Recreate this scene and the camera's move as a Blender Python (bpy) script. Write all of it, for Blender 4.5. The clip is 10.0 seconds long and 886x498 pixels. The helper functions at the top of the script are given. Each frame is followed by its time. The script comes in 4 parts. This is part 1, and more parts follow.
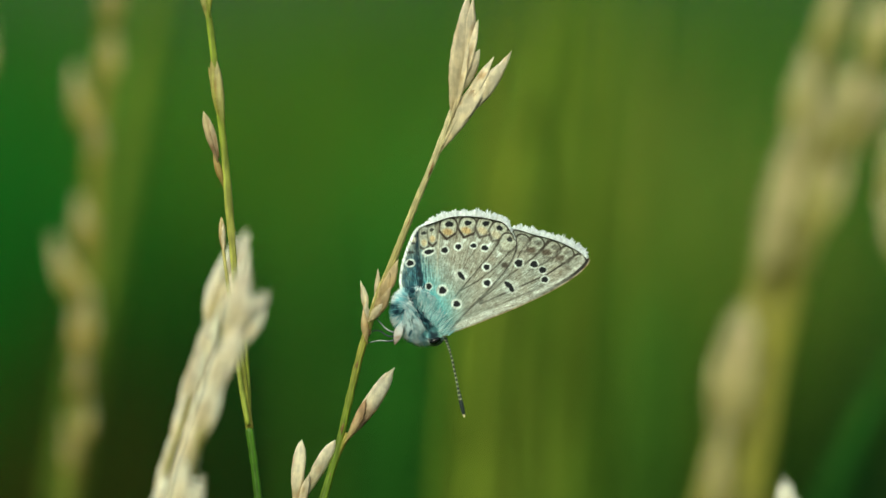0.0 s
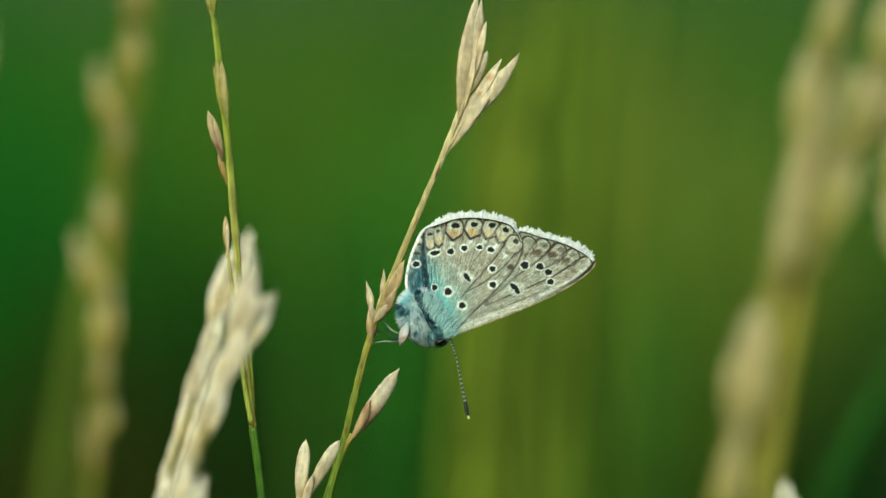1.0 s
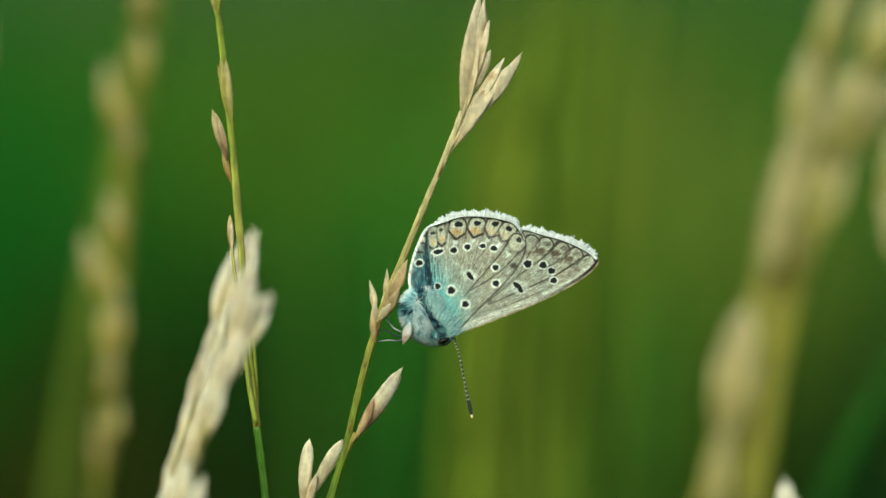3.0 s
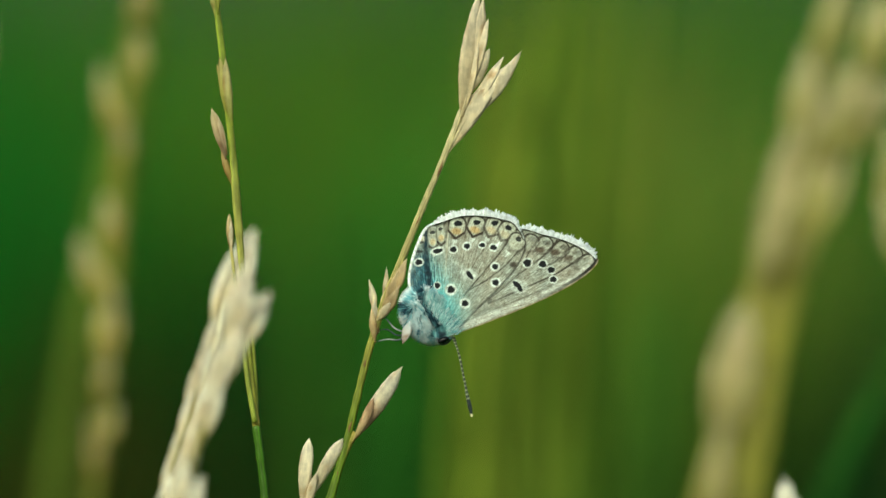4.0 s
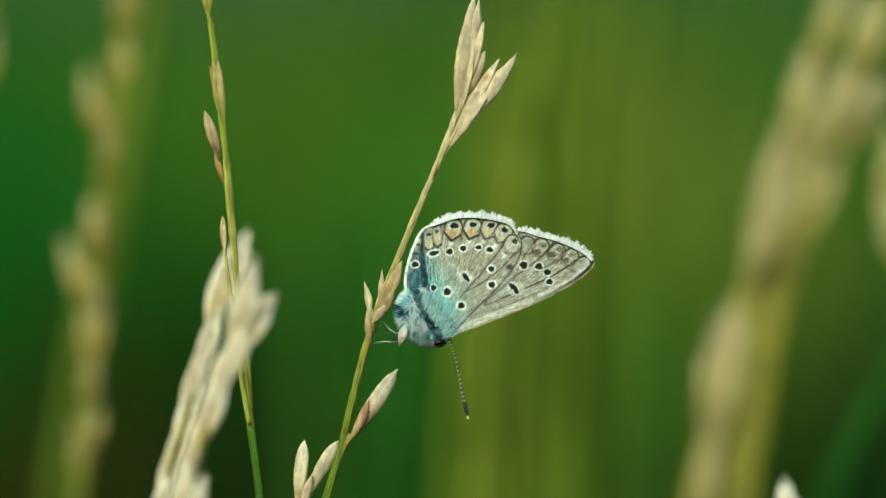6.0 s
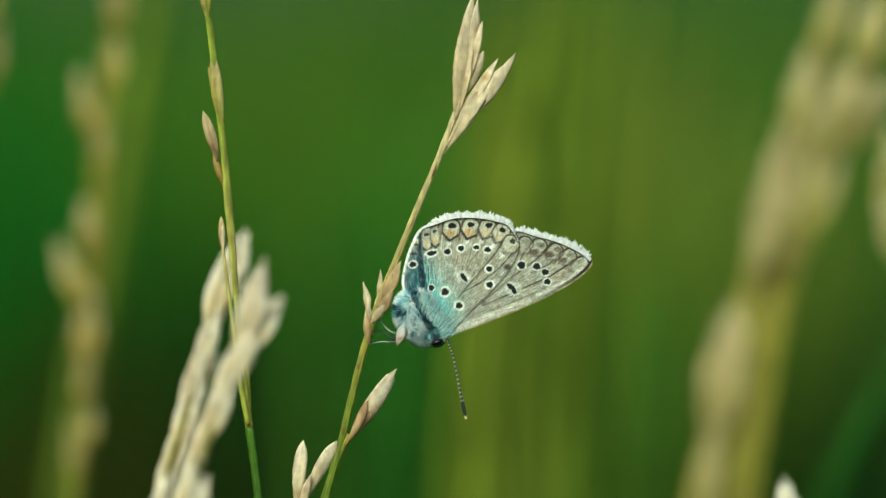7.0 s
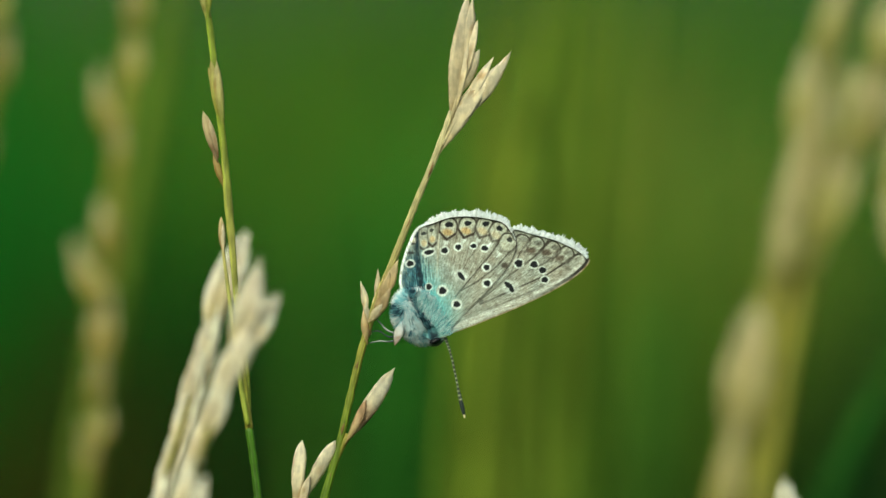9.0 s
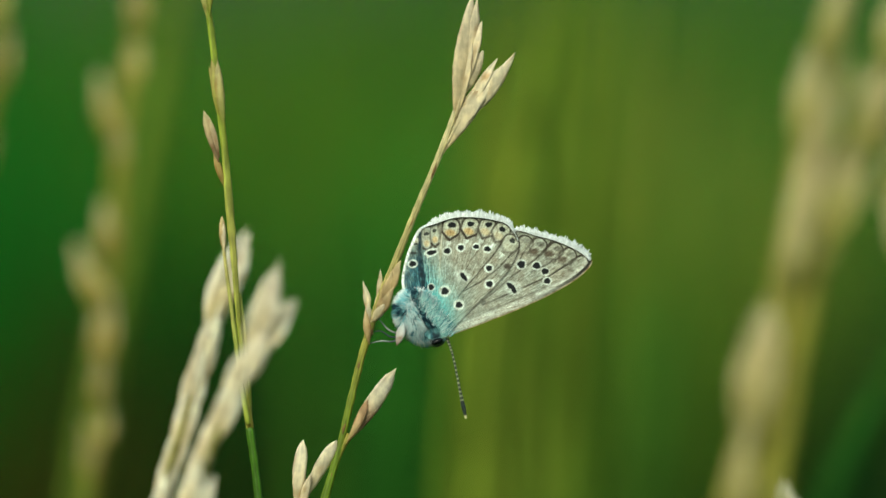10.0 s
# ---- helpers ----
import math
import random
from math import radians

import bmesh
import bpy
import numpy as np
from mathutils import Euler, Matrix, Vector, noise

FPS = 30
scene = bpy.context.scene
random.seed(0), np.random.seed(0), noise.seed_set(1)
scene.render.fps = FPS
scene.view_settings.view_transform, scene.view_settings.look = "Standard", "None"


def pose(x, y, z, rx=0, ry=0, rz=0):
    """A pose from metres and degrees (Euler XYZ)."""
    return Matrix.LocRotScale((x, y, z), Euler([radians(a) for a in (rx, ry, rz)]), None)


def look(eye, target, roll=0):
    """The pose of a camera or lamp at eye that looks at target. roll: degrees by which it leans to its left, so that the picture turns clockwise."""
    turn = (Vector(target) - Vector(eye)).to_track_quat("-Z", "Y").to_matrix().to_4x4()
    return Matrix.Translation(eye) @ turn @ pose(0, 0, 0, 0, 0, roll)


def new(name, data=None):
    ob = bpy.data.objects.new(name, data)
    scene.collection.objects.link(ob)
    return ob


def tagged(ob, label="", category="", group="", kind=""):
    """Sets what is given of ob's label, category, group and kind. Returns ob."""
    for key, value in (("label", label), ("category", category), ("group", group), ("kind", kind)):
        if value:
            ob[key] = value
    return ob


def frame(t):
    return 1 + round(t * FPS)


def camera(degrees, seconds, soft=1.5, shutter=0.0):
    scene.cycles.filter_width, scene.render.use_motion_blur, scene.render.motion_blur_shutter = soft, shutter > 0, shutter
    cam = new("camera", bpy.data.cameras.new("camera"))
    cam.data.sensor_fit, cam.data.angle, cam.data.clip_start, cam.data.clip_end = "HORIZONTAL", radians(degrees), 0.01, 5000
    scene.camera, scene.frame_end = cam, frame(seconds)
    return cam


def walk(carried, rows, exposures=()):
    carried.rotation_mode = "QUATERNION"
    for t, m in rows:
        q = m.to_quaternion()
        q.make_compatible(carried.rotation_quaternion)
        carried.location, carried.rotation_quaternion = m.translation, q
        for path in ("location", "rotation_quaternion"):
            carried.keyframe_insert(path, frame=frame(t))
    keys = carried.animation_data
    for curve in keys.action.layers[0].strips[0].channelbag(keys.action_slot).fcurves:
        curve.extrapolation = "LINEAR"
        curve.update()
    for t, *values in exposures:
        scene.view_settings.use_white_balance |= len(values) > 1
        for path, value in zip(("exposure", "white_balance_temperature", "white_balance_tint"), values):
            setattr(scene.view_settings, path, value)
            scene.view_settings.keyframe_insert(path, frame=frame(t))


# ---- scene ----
# A blue butterfly roosting head-down on a dry grass stalk in a meadow.
cam = camera(14, 10.0, soft=1.5)
EYE = Vector((0, -0.3175, 0.60))
AIM = Vector((0, 0, 0.5666))
REACH = (AIM - EYE).length
walk(cam, [(0, look(EYE, AIM)), (10, look(EYE, AIM))], exposures=[(0, 0.06, 6800, -9), (10, 0.06, 6800, -9)])
cam.data.dof.use_dof = True
cam.data.dof.focus_distance = REACH
cam.data.dof.aperture_fstop = 9.8

# ---- light: high thin cloud, soft sun from above ----
SUN_UP, SUN_TURN = 42, 205
world = bpy.data.worlds.new("sky")
scene.world = world
world.use_nodes = True
wt = world.node_tree
sky = wt.nodes.new("ShaderNodeTexSky")
sky.sky_type, sky.sun_disc = "NISHITA", False
sky.sun_elevation, sky.sun_rotation = radians(SUN_UP), radians(SUN_TURN)
sky.air_density, sky.dust_density = 1.0, 4.0
wt.links.new(sky.outputs[0], wt.nodes["Background"].inputs[0])
wt.nodes["Background"].inputs[1].default_value = 0.15
sun = new("sun", bpy.data.lights.new("sun", "SUN"))
sun.data.energy, sun.data.angle, sun.data.color = 2.6, radians(22), (1.0, 0.97, 0.90)
a, e = radians(SUN_TURN), radians(SUN_UP)
sun.matrix_basis = look((math.sin(a) * math.cos(e) * 5, math.cos(a) * math.cos(e) * 5, 0.5 + math.sin(e) * 5), (0, 0, 0.5))


# ---- materials ----
def lin(r, g, b):
    return tuple((c / 255 / 12.92) if c / 255 < 0.04045 else ((c / 255 + 0.055) / 1.055) ** 2.4 for c in (r, g, b))


def tinted(name, rough, thin, grain, streak=1.0, bump=0.3, low=0.7, high=1.15, coarse=0.25, gloss=0.3):
    """A plant or insect surface: its colour comes from the mesh's own tint, broken by fine and coarse grain; thin: the share of light it lets through."""
    m = bpy.data.materials.new(name)
    m.use_nodes = True
    nt = m.node_tree
    N, L = nt.nodes, nt.links
    bsdf, out = N["Principled BSDF"], N["Material Output"]
    tint = N.new("ShaderNodeAttribute")
    tint.attribute_name = "tint"
    co = N.new("ShaderNodeTexCoord")
    mp = N.new("ShaderNodeMapping")
    mp.inputs["Scale"].default_value = (1, 1, streak)
    L.new(co.outputs["Object"], mp.inputs[0])
    fine, wide = N.new("ShaderNodeTexNoise"), N.new("ShaderNodeTexNoise")
    fine.inputs["Scale"].default_value, fine.inputs["Detail"].default_value = grain, 4
    wide.inputs["Scale"].default_value, wide.inputs["Detail"].default_value = grain * coarse, 3
    L.new(mp.outputs[0], fine.inputs[0])
    L.new(co.outputs["Object"], wide.inputs[0])
    both = N.new("ShaderNodeMath")
    both.operation = "ADD"
    L.new(fine.outputs[0], both.inputs[0])
    L.new(wide.outputs[0], both.inputs[1])
    ramp = N.new("ShaderNodeMapRange")
    ramp.inputs[1].default_value, ramp.inputs[2].default_value = 0.82, 1.18
    ramp.inputs[3].default_value, ramp.inputs[4].default_value = low, high
    L.new(both.outputs[0], ramp.inputs[0])
    mix = N.new("ShaderNodeVectorMath")
    mix.operation = "SCALE"
    L.new(tint.outputs["Color"], mix.inputs[0])
    L.new(ramp.outputs[0], mix.inputs["Scale"])
    L.new(mix.outputs[0], bsdf.inputs["Base Color"])
    bsdf.inputs["Roughness"].default_value = rough
    bsdf.inputs["Specular IOR Level"].default_value = gloss
    bp = N.new("ShaderNodeBump")
    bp.inputs["Strength"].default_value, bp.inputs["Distance"].default_value = bump, 0.0002
    L.new(fine.outputs[0], bp.inputs["Height"])
    L.new(bp.outputs[0], bsdf.inputs["Normal"])
    if thin:
        tr, blend = N.new("ShaderNodeBsdfTranslucent"), N.new("ShaderNodeMixShader")
        L.new(mix.outputs[0], tr.inputs[0])
        blend.inputs[0].default_value = thin
        L.new(bsdf.outputs[0], blend.inputs[1])
        L.new(tr.outputs[0], blend.inputs[2])
        L.new(blend.outputs[0], out.inputs[0])
    return m


M_CULM = tinted("grass_culm", 0.5, 0.2, 2600, 0.12, 0.4, 0.74, 1.2)
M_HUSK = tinted("dry_husk", 0.6, 0.3, 3200, 0.16, 0.4, 0.8, 1.14, 0.35)
M_DRY = tinted("weathered_husk", 0.65, 0.35, 2200, 0.22, 0.5, 0.76, 1.12, 0.5)
M_BLADE = tinted("grass_blade", 0.7, 0.35, 300, 0.1, gloss=0.1)
M_SOIL = tinted("meadow_soil", 0.95, 0, 60, 1, 0.6)
M_WING = tinted("wing_scales", 0.75, 0.12, 7000, 1, 0.3, 0.84, 1.1)
M_FUR = tinted("body_fur", 0.8, 0.12, 3000, 1, 0.0, 0.94, 1.06)
M_FRINGE = tinted("fringe_hair", 0.7, 0.2, 3000, 1, 0.0, 0.98, 1.03)
M_SKIN = tinted("insect_skin", 0.4, 0, 4000, 1, 0.2)
M_EYE = tinted("insect_eye", 0.12, 0, 6000, 1, 0.1)


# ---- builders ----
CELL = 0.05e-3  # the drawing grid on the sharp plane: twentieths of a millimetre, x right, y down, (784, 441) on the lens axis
RIGHT = Vector((1, 0, 0))
AWAY = (AIM - EYE).normalized()
UP = RIGHT.cross(AWAY)


def spot(x, y, d=0.0):
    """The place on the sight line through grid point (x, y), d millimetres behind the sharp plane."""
    p = AIM + RIGHT * ((x - 784) * CELL) + UP * ((441 - y) * CELL)
    return EYE + (p - EYE) * ((REACH + d * 1e-3) / REACH)


def thing(name, origin, label, category, group="", kind=""):
    ob = new(name)
    ob.empty_display_size = 0.01
    ob.location = origin
    return tagged(ob, label, category, group, kind)


def root_of(ob):
    while ob.parent:
        ob = ob.parent
    return ob


def mesh_of(name, verts, faces, tints, material, smooth=True):
    me = bpy.data.meshes.new(name)
    me.from_pydata([tuple(v) for v in verts], [], [tuple(int(i) for i in f) for f in faces])
    col = me.color_attributes.new("tint", "FLOAT_COLOR", "POINT")
    c = np.ones((len(verts), 4), dtype=np.float32)
    c[:, :3] = np.asarray(tints, dtype=np.float32).reshape(-1, 3)
    col.data.foreach_set("color", c.ravel())
    me.materials.append(material)
    if smooth:
        me.polygons.foreach_set("use_smooth", [True] * len(me.polygons))
    me.update()
    return me


def part(name, verts, faces, tints, material, parent, label="", smooth=True):
    """One mesh, given in world places, as a part under its thing (or under a part of it)."""
    o = np.array(root_of(parent).location)
    ob = new(name, mesh_of(name, np.asarray(verts, dtype=float) - o, faces, tints, material, smooth))
    ob.parent = parent
    return tagged(ob, label) if label else ob


def curve(points, n):
    """A smooth line of n + 1 places through the points, even steps from point to point."""
    P = np.array([tuple(p) for p in points], dtype=float)
    if len(P) == 2:
        return P[0] + (P[1] - P[0]) * np.linspace(0, 1, n + 1)[:, None]
    T = np.concatenate([[0], np.cumsum(np.linalg.norm(np.diff(P, axis=0), axis=1))])
    slope = np.diff(P, axis=0) / np.diff(T)[:, None]
    h = np.diff(T)
    tang = np.vstack([slope[:1], (slope[:-1] * h[1:, None] + slope[1:] * h[:-1, None]) / (h[1:] + h[:-1])[:, None], slope[-1:]])
    out = []
    for k in range(n + 1):
        s = min(k / n * len(h), len(h) - 1e-9)
        i = int(s)
        f = s - i
        out.append((2 * f ** 3 - 3 * f * f + 1) * P[i] + (f ** 3 - 2 * f * f + f) * h[i] * tang[i] + (3 * f * f - 2 * f ** 3) * P[i + 1] + (f ** 3 - f * f) * h[i] * tang[i + 1])
    return np.array(out)


def tube(points, radii, n=24, sides=8, tints=None, flat=1.0, wob=0.0, rng=None, stripe=0.0):
    """A tapered stalk along the points; radii and tints are spread evenly along it."""
    L = curve(points, n)
    s = np.linspace(0, 1, n + 1)
    R = np.interp(s, np.linspace(0, 1, len(radii)), radii)
    if wob and rng:
        R = R * np.array([1 + rng.uniform(-wob, wob) for _ in R])
    T = np.array(tints, dtype=float)
    C = np.stack([np.interp(s, np.linspace(0, 1, len(T)), T[:, k]) for k in range(3)], 1)
    V, F, K = [], [], []
    tang = np.gradient(L, axis=0)
    for i in range(n + 1):
        t = tang[i] / np.linalg.norm(tang[i])
        ax = np.cross(t, np.array(AWAY))
        ax /= np.linalg.norm(ax) + 1e-12
        ay = np.cross(t, ax)
        for j in range(sides):
            w = 2 * math.pi * j / sides
            V.append(L[i] + R[i] * (ax * math.cos(w) + ay * math.sin(w) * flat) * (1 + wob * (0.8 if j % 2 else -0.8)))
            K.append(C[i] * (1 + wob * (2.2 * noise.noise(Vector((i * 0.35, j * 1.7, len(points)))) + (1.2 if j % 2 else -1.2)) + stripe * (1 if j % 5 < 2 else -1)))
    for i in range(n):
        for j in range(sides):
            k = (j + 1) % sides
            F.append((i * sides + j, i * sides + k, (i + 1) * sides + k, (i + 1) * sides + j))
    F.append(tuple(range(sides))[::-1])
    F.append(tuple(n * sides + j for j in range(sides)))
    return V, F, K


def husk(base, tip, width, rng, tints, bend=0.0, flat=0.34, peak=0.5, point=1.6):
    """A papery grain husk: closed, thin, ribbed lengthways, drawn in at its foot and out to a torn point."""
    b, t = np.array(base), np.array(tip)
    ax = t - b
    ln = np.linalg.norm(ax)
    side = np.cross(ax / ln, np.array(AWAY))
    side /= np.linalg.norm(side)
    deep = np.cross(ax / ln, side)
    turn = rng.uniform(-0.5, 0.5)
    side, deep = side * math.cos(turn) + deep * math.sin(turn), deep * math.cos(turn) - side * math.sin(turn)
    n, sides = 18, 14
    odd = rng.uniform(0, 99)
    T = np.array(tints, dtype=float)
    ribs = [rng.uniform(0.84, 1.1) for _ in range(sides)]
    V, F, K = [], [], []
    for i in range(n + 1):
        s = i / n
        w = width * 0.5 * (0.16 + 0.84 * math.sin(math.pi / 2 * s / peak) ** 1.3 if s < peak else max(0.03, (1 - ((s - peak) / (1 - peak)) ** point)))
        c = b + ax * s + side * (bend * ln * math.sin(math.pi * s) + rng.uniform(-0.012, 0.012) * width)
        shade = np.array([np.interp(s, np.linspace(0, 1, len(T)), T[:, k]) for k in range(3)])
        for j in range(sides):
            g = 2 * math.pi * j / sides
            ridge = (1.05 if j % 2 else 0.93) * rng.uniform(0.97, 1.03)
            torn = ax * (rng.uniform(-0.025, 0.02) * max(0.0, s - 0.75) * 4)
            V.append(c + torn + side * (w * ridge * math.cos(g)) + deep * (w * flat * ridge * math.sin(g)))
            vein = noise.noise(Vector((odd + j * 0.9, s * 2.6, odd)))
            blot = max(0.0, noise.noise(Vector((odd - j * 0.35, s * 5.0, 7.0))) - 0.06)
            K.append(shade * ribs[j] * rng.uniform(0.94, 1.05) * (1 + 0.20 * vein) * (1 - blot * np.array((0.6, 0.85, 1.1))))
    for i in range(n):
        for j in range(sides):
            k = (j + 1) % sides
            F.append((i * sides + j, i * sides + k, (i + 1) * sides + k, (i + 1) * sides + j))
    F.append(tuple(range(sides))[::-1])
    F.append(tuple(n * sides + j for j in range(sides)))
    return V, F, K


STRAW = [lin(200, 184, 138), lin(216, 202, 164), lin(230, 219, 190)]
PALE = [lin(202, 188, 142), lin(218, 207, 172), lin(232, 224, 196)]
BROWN = [lin(150, 132, 80), lin(186, 162, 116), lin(208, 190, 146)]
TWO = [lin(150, 136, 62), lin(190, 164, 120), lin(182, 148, 112), lin(196, 168, 132), lin(232, 222, 190), lin(240, 233, 206), lin(242, 236, 210), lin(238, 230, 200)]
GREENISH = [lin(140, 148, 56), lin(180, 176, 104), lin(206, 196, 144)]


def spikelet(stalk, base, tip, width, count, tints, rng, splay=0.16, label="", point=1.35, slim=(0.5, 0.64), skin=None, vary=(0.78, 1.06), peak=0.5):
    """A flower head of overlapping husks on a short axis, from base to tip."""
    b, t = Vector(base), Vector(tip)
    ax = t - b
    side = ax.normalized().cross(AWAY).normalized()
    skin = skin or M_DRY
    V, F, K = tube([b, b + ax * 0.5], [width * 0.10, width * 0.06], 4, 6, [tints[0], tints[1]])
    head = part("spikelet", V, F, K, skin, stalk, label)
    if count == 1:
        V, F, K = husk(b, t, width, rng, tints, rng.uniform(-0.03, 0.03), peak=peak, point=point)
        part("husk", V, F, K, skin, head)
        return head
    for i in range(count):
        f = i / (count - 1)
        s = 1 if i % 2 else -1
        start = b + ax * (0.36 * f) + side * (s * width * 0.05)
        span = ax.length * rng.uniform(0.56, 0.66)
        aim = ax.normalized() + side * (s * splay * (1 - 0.6 * f) * rng.uniform(0.8, 1.3)) - AWAY * rng.uniform(-0.08, 0.12)
        end = start + aim.normalized() * span
        if i == count - 1:
            end = t
        tone = rng.uniform(*vary)
        V, F, K = husk(start, end, width * rng.uniform(*slim), rng, [np.minimum(np.array(c) * tone, 0.9) for c in tints], s * -0.04, 0.34, 0.5, point)
        part("husk", V, F, K, skin, head)
    return head


def spray(stalk, foot, top, husks, tints, rng, label=""):
    """A seed head of husks laid one by one: grid foot and tip, width in grid steps, depth, and how blunt the tip is."""
    V, F, K = tube([spot(*foot), spot(*top)], [0.22e-3, 0.12e-3], 6, 6, [tints[0], tints[1]])
    head = part("spikelet", V, F, K, M_DRY, stalk, label)
    for x0, y0, x1, y1, w, d, point in husks:
        tone = rng.uniform(0.94, 1.05)
        V, F, K = husk(spot(x0, y0, d * 0.4), spot(x1, y1, d), w * 0.88 * CELL, rng, [np.array(c) * tone for c in tints], rng.uniform(-0.03, 0.03), 0.26, 0.48, point)
        part("husk", V, F, K, M_DRY, head)
    return head


def rooted(pts, drift=0.6):
    """The seen places of a stalk, from its foot up; adds the way down to the ground."""
    low, nxt = pts[0], pts[1]
    slope = (low - nxt) / max(1e-6, (nxt - low).z)
    h = low.z
    mid = Vector((low.x + slope.x * h * 0.4 * drift, low.y + 0.004, h * 0.5))
    foot = Vector((low.x + slope.x * h * 0.6 * drift, low.y + 0.006, -0.01))
    return [foot, mid, *pts]


def grass_stalk(name, nodes, d, radii, tints, label, group, n=40, drift=0.6):
    """A stalk through grid nodes (x, y), or (x, y, extra depth), d millimetres behind the sharp plane, rooted in the ground."""
    pts = [spot(p[0], p[1], d + (p[2] if len(p) > 2 else 0)) for p in nodes]
    way = rooted(pts, drift)
    ob = thing(name, (way[0].x, way[0].y, 0), label, "grass", group)
    V, F, K = tube(way, radii, n, 15, tints, 1.0, 0.10, random.Random(len(nodes)), 0.22)
    part("culm", V, F, K, M_CULM, ob)
    return ob


# ---- ground and meadow ----
def ground():
    n = 90
    e = np.concatenate([-np.geomspace(1200, 0.12, n // 2), np.geomspace(0.12, 1200, n // 2)])
    V, K, F = [], [], []
    for y in e:
        for x in e:
            k = noise.noise(Vector((x * 0.7, y * 0.7, 3)))
            V.append((x, y, -0.004 + 0.012 * k if abs(x) < 20 and abs(y) < 20 else -0.004))
            k2 = 0.5 + 0.5 * noise.noise(Vector((x * 3, y * 3, 9)))
            K.append(np.array(lin(52, 74, 30)) * (0.7 + 0.5 * k2))
    m = len(e)
    for i in range(m - 1):
        for j in range(m - 1):
            F.append((i * m + j, i * m + j + 1, (i + 1) * m + j + 1, (i + 1) * m + j))
    ob = new("ground", mesh_of("ground", V, F, K, M_SOIL))
    tagged(ob, "dark mossy meadow soil under tall grass", "ground", "", "structure")


def meadow(name, count, box, tall, wide, colours, label, seed, keep=None, spread=None):
    """Loose grass blades, curved and folded, over a stretch of the ground (x0, x1, y0, y1)."""
    rng = random.Random(seed)
    V, F, K = [], [], []
    for _ in range(count):
        x, y = rng.uniform(box[0], box[1]), rng.uniform(box[2], box[3])
        patch = noise.noise(Vector((x * 1.3, y * 0.6, seed)))
        if spread and math.hypot(x - spread[0], y - spread[1]) / spread[2] + 0.25 * patch > 0.6 + 0.4 * rng.random():
            continue
        h = rng.uniform(*tall) * (1 + 0.25 * patch)
        if keep:
            h = min(h, keep(x, y))
        w = rng.uniform(*wide) * 0.5
        turn = rng.uniform(0, math.tau)
        lean = rng.uniform(0.03, 0.35) * h
        fx, fy = math.cos(turn), math.sin(turn)
        sx, sy = -fy * w, fx * w
        c = np.array(colours[min(len(colours) - 1, int(rng.random() * len(colours)))]) * rng.uniform(0.75, 1.2) * (1 + 0.2 * patch)
        o = len(V)
        for i, s in enumerate((0, 0.35, 0.7, 1.0)):
            ww = (1, 0.9, 0.6, 0.04)[i]
            cx, cy, cz = x + fx * lean * s * s, y + fy * lean * s * s, h * (s - 0.12 * s * s * lean / h)
            V += [(cx - sx * ww, cy - sy * ww, cz), (cx + fx * w * 0.35 * ww, cy + fy * w * 0.35 * ww, cz), (cx + sx * ww, cy + sy * ww, cz)]
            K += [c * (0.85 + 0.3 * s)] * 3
        for i in range(3):
            for j in range(2):
                F.append((o + i * 3 + j, o + i * 3 + j + 1, o + i * 3 + j + 4, o + i * 3 + j + 3))
    ob = new(name, mesh_of(name, V, F, K, M_BLADE))
    return tagged(ob, label, "grass", "", "stuff")


def below_sight(x, y):
    """How tall grass may grow near the lens and the roosting stalk."""
    if y < -0.6 or abs(x) > 0.5 + 0.12 * max(0, y):
        return 0.7
    return 0.40 if y < 0.35 else 0.44 - 0.10 * (y - 0.35) if y < 2.1 else 2.0


def grass_blade(nodes, d, width, tint, label, seed, name="wild_grass"):
    """A single long leaf blade through grid nodes, folded along its midrib, rooted in the ground."""
    rng = random.Random(seed)
    pts = [spot(p[0], p[1], d) for p in nodes]
    way = rooted(pts, 0.4)
    ob = thing(name, (way[0].x, way[0].y, 0), label, "grass", "leaf blades behind the stalks")
    tint = np.array(tint) * (1.04, 0.98, 1.0)
    L = curve(way, 40)
    V, F, K = [], [], []
    for i, p in enumerate(L):
        s = i / 40
        w = width * 0.5e-3 * min(1, 3.5 * (1.02 - s))
        for k, (a, b) in enumerate(((-1, 0), (0, 0.3), (1, 0), (0, 0.42))):
            V.append((p[0] + a * w, p[1] + b * w + rng.uniform(-0.05, 0.05) * w, p[2]))
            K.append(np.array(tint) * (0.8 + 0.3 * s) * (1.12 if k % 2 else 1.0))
    for i in range(40):
        for k in range(4):
            j = (k + 1) % 4
            F.append((i * 4 + k, i * 4 + j, (i + 1) * 4 + j, (i + 1) * 4 + k))
    part("leaf", V, F, K, M_BLADE, ob)
    rib = [Vector(p) + Vector((0, -0.1e-3, 0)) for p in L[::4]]
    V, F, K = tube(rib, [width * 0.06e-3, width * 0.05e-3, width * 0.02e-3], 40, 6, [np.array(tint) * 1.15, np.array(tint) * 1.3])
    part("midrib", V, F, K, M_BLADE, ob)
    return ob


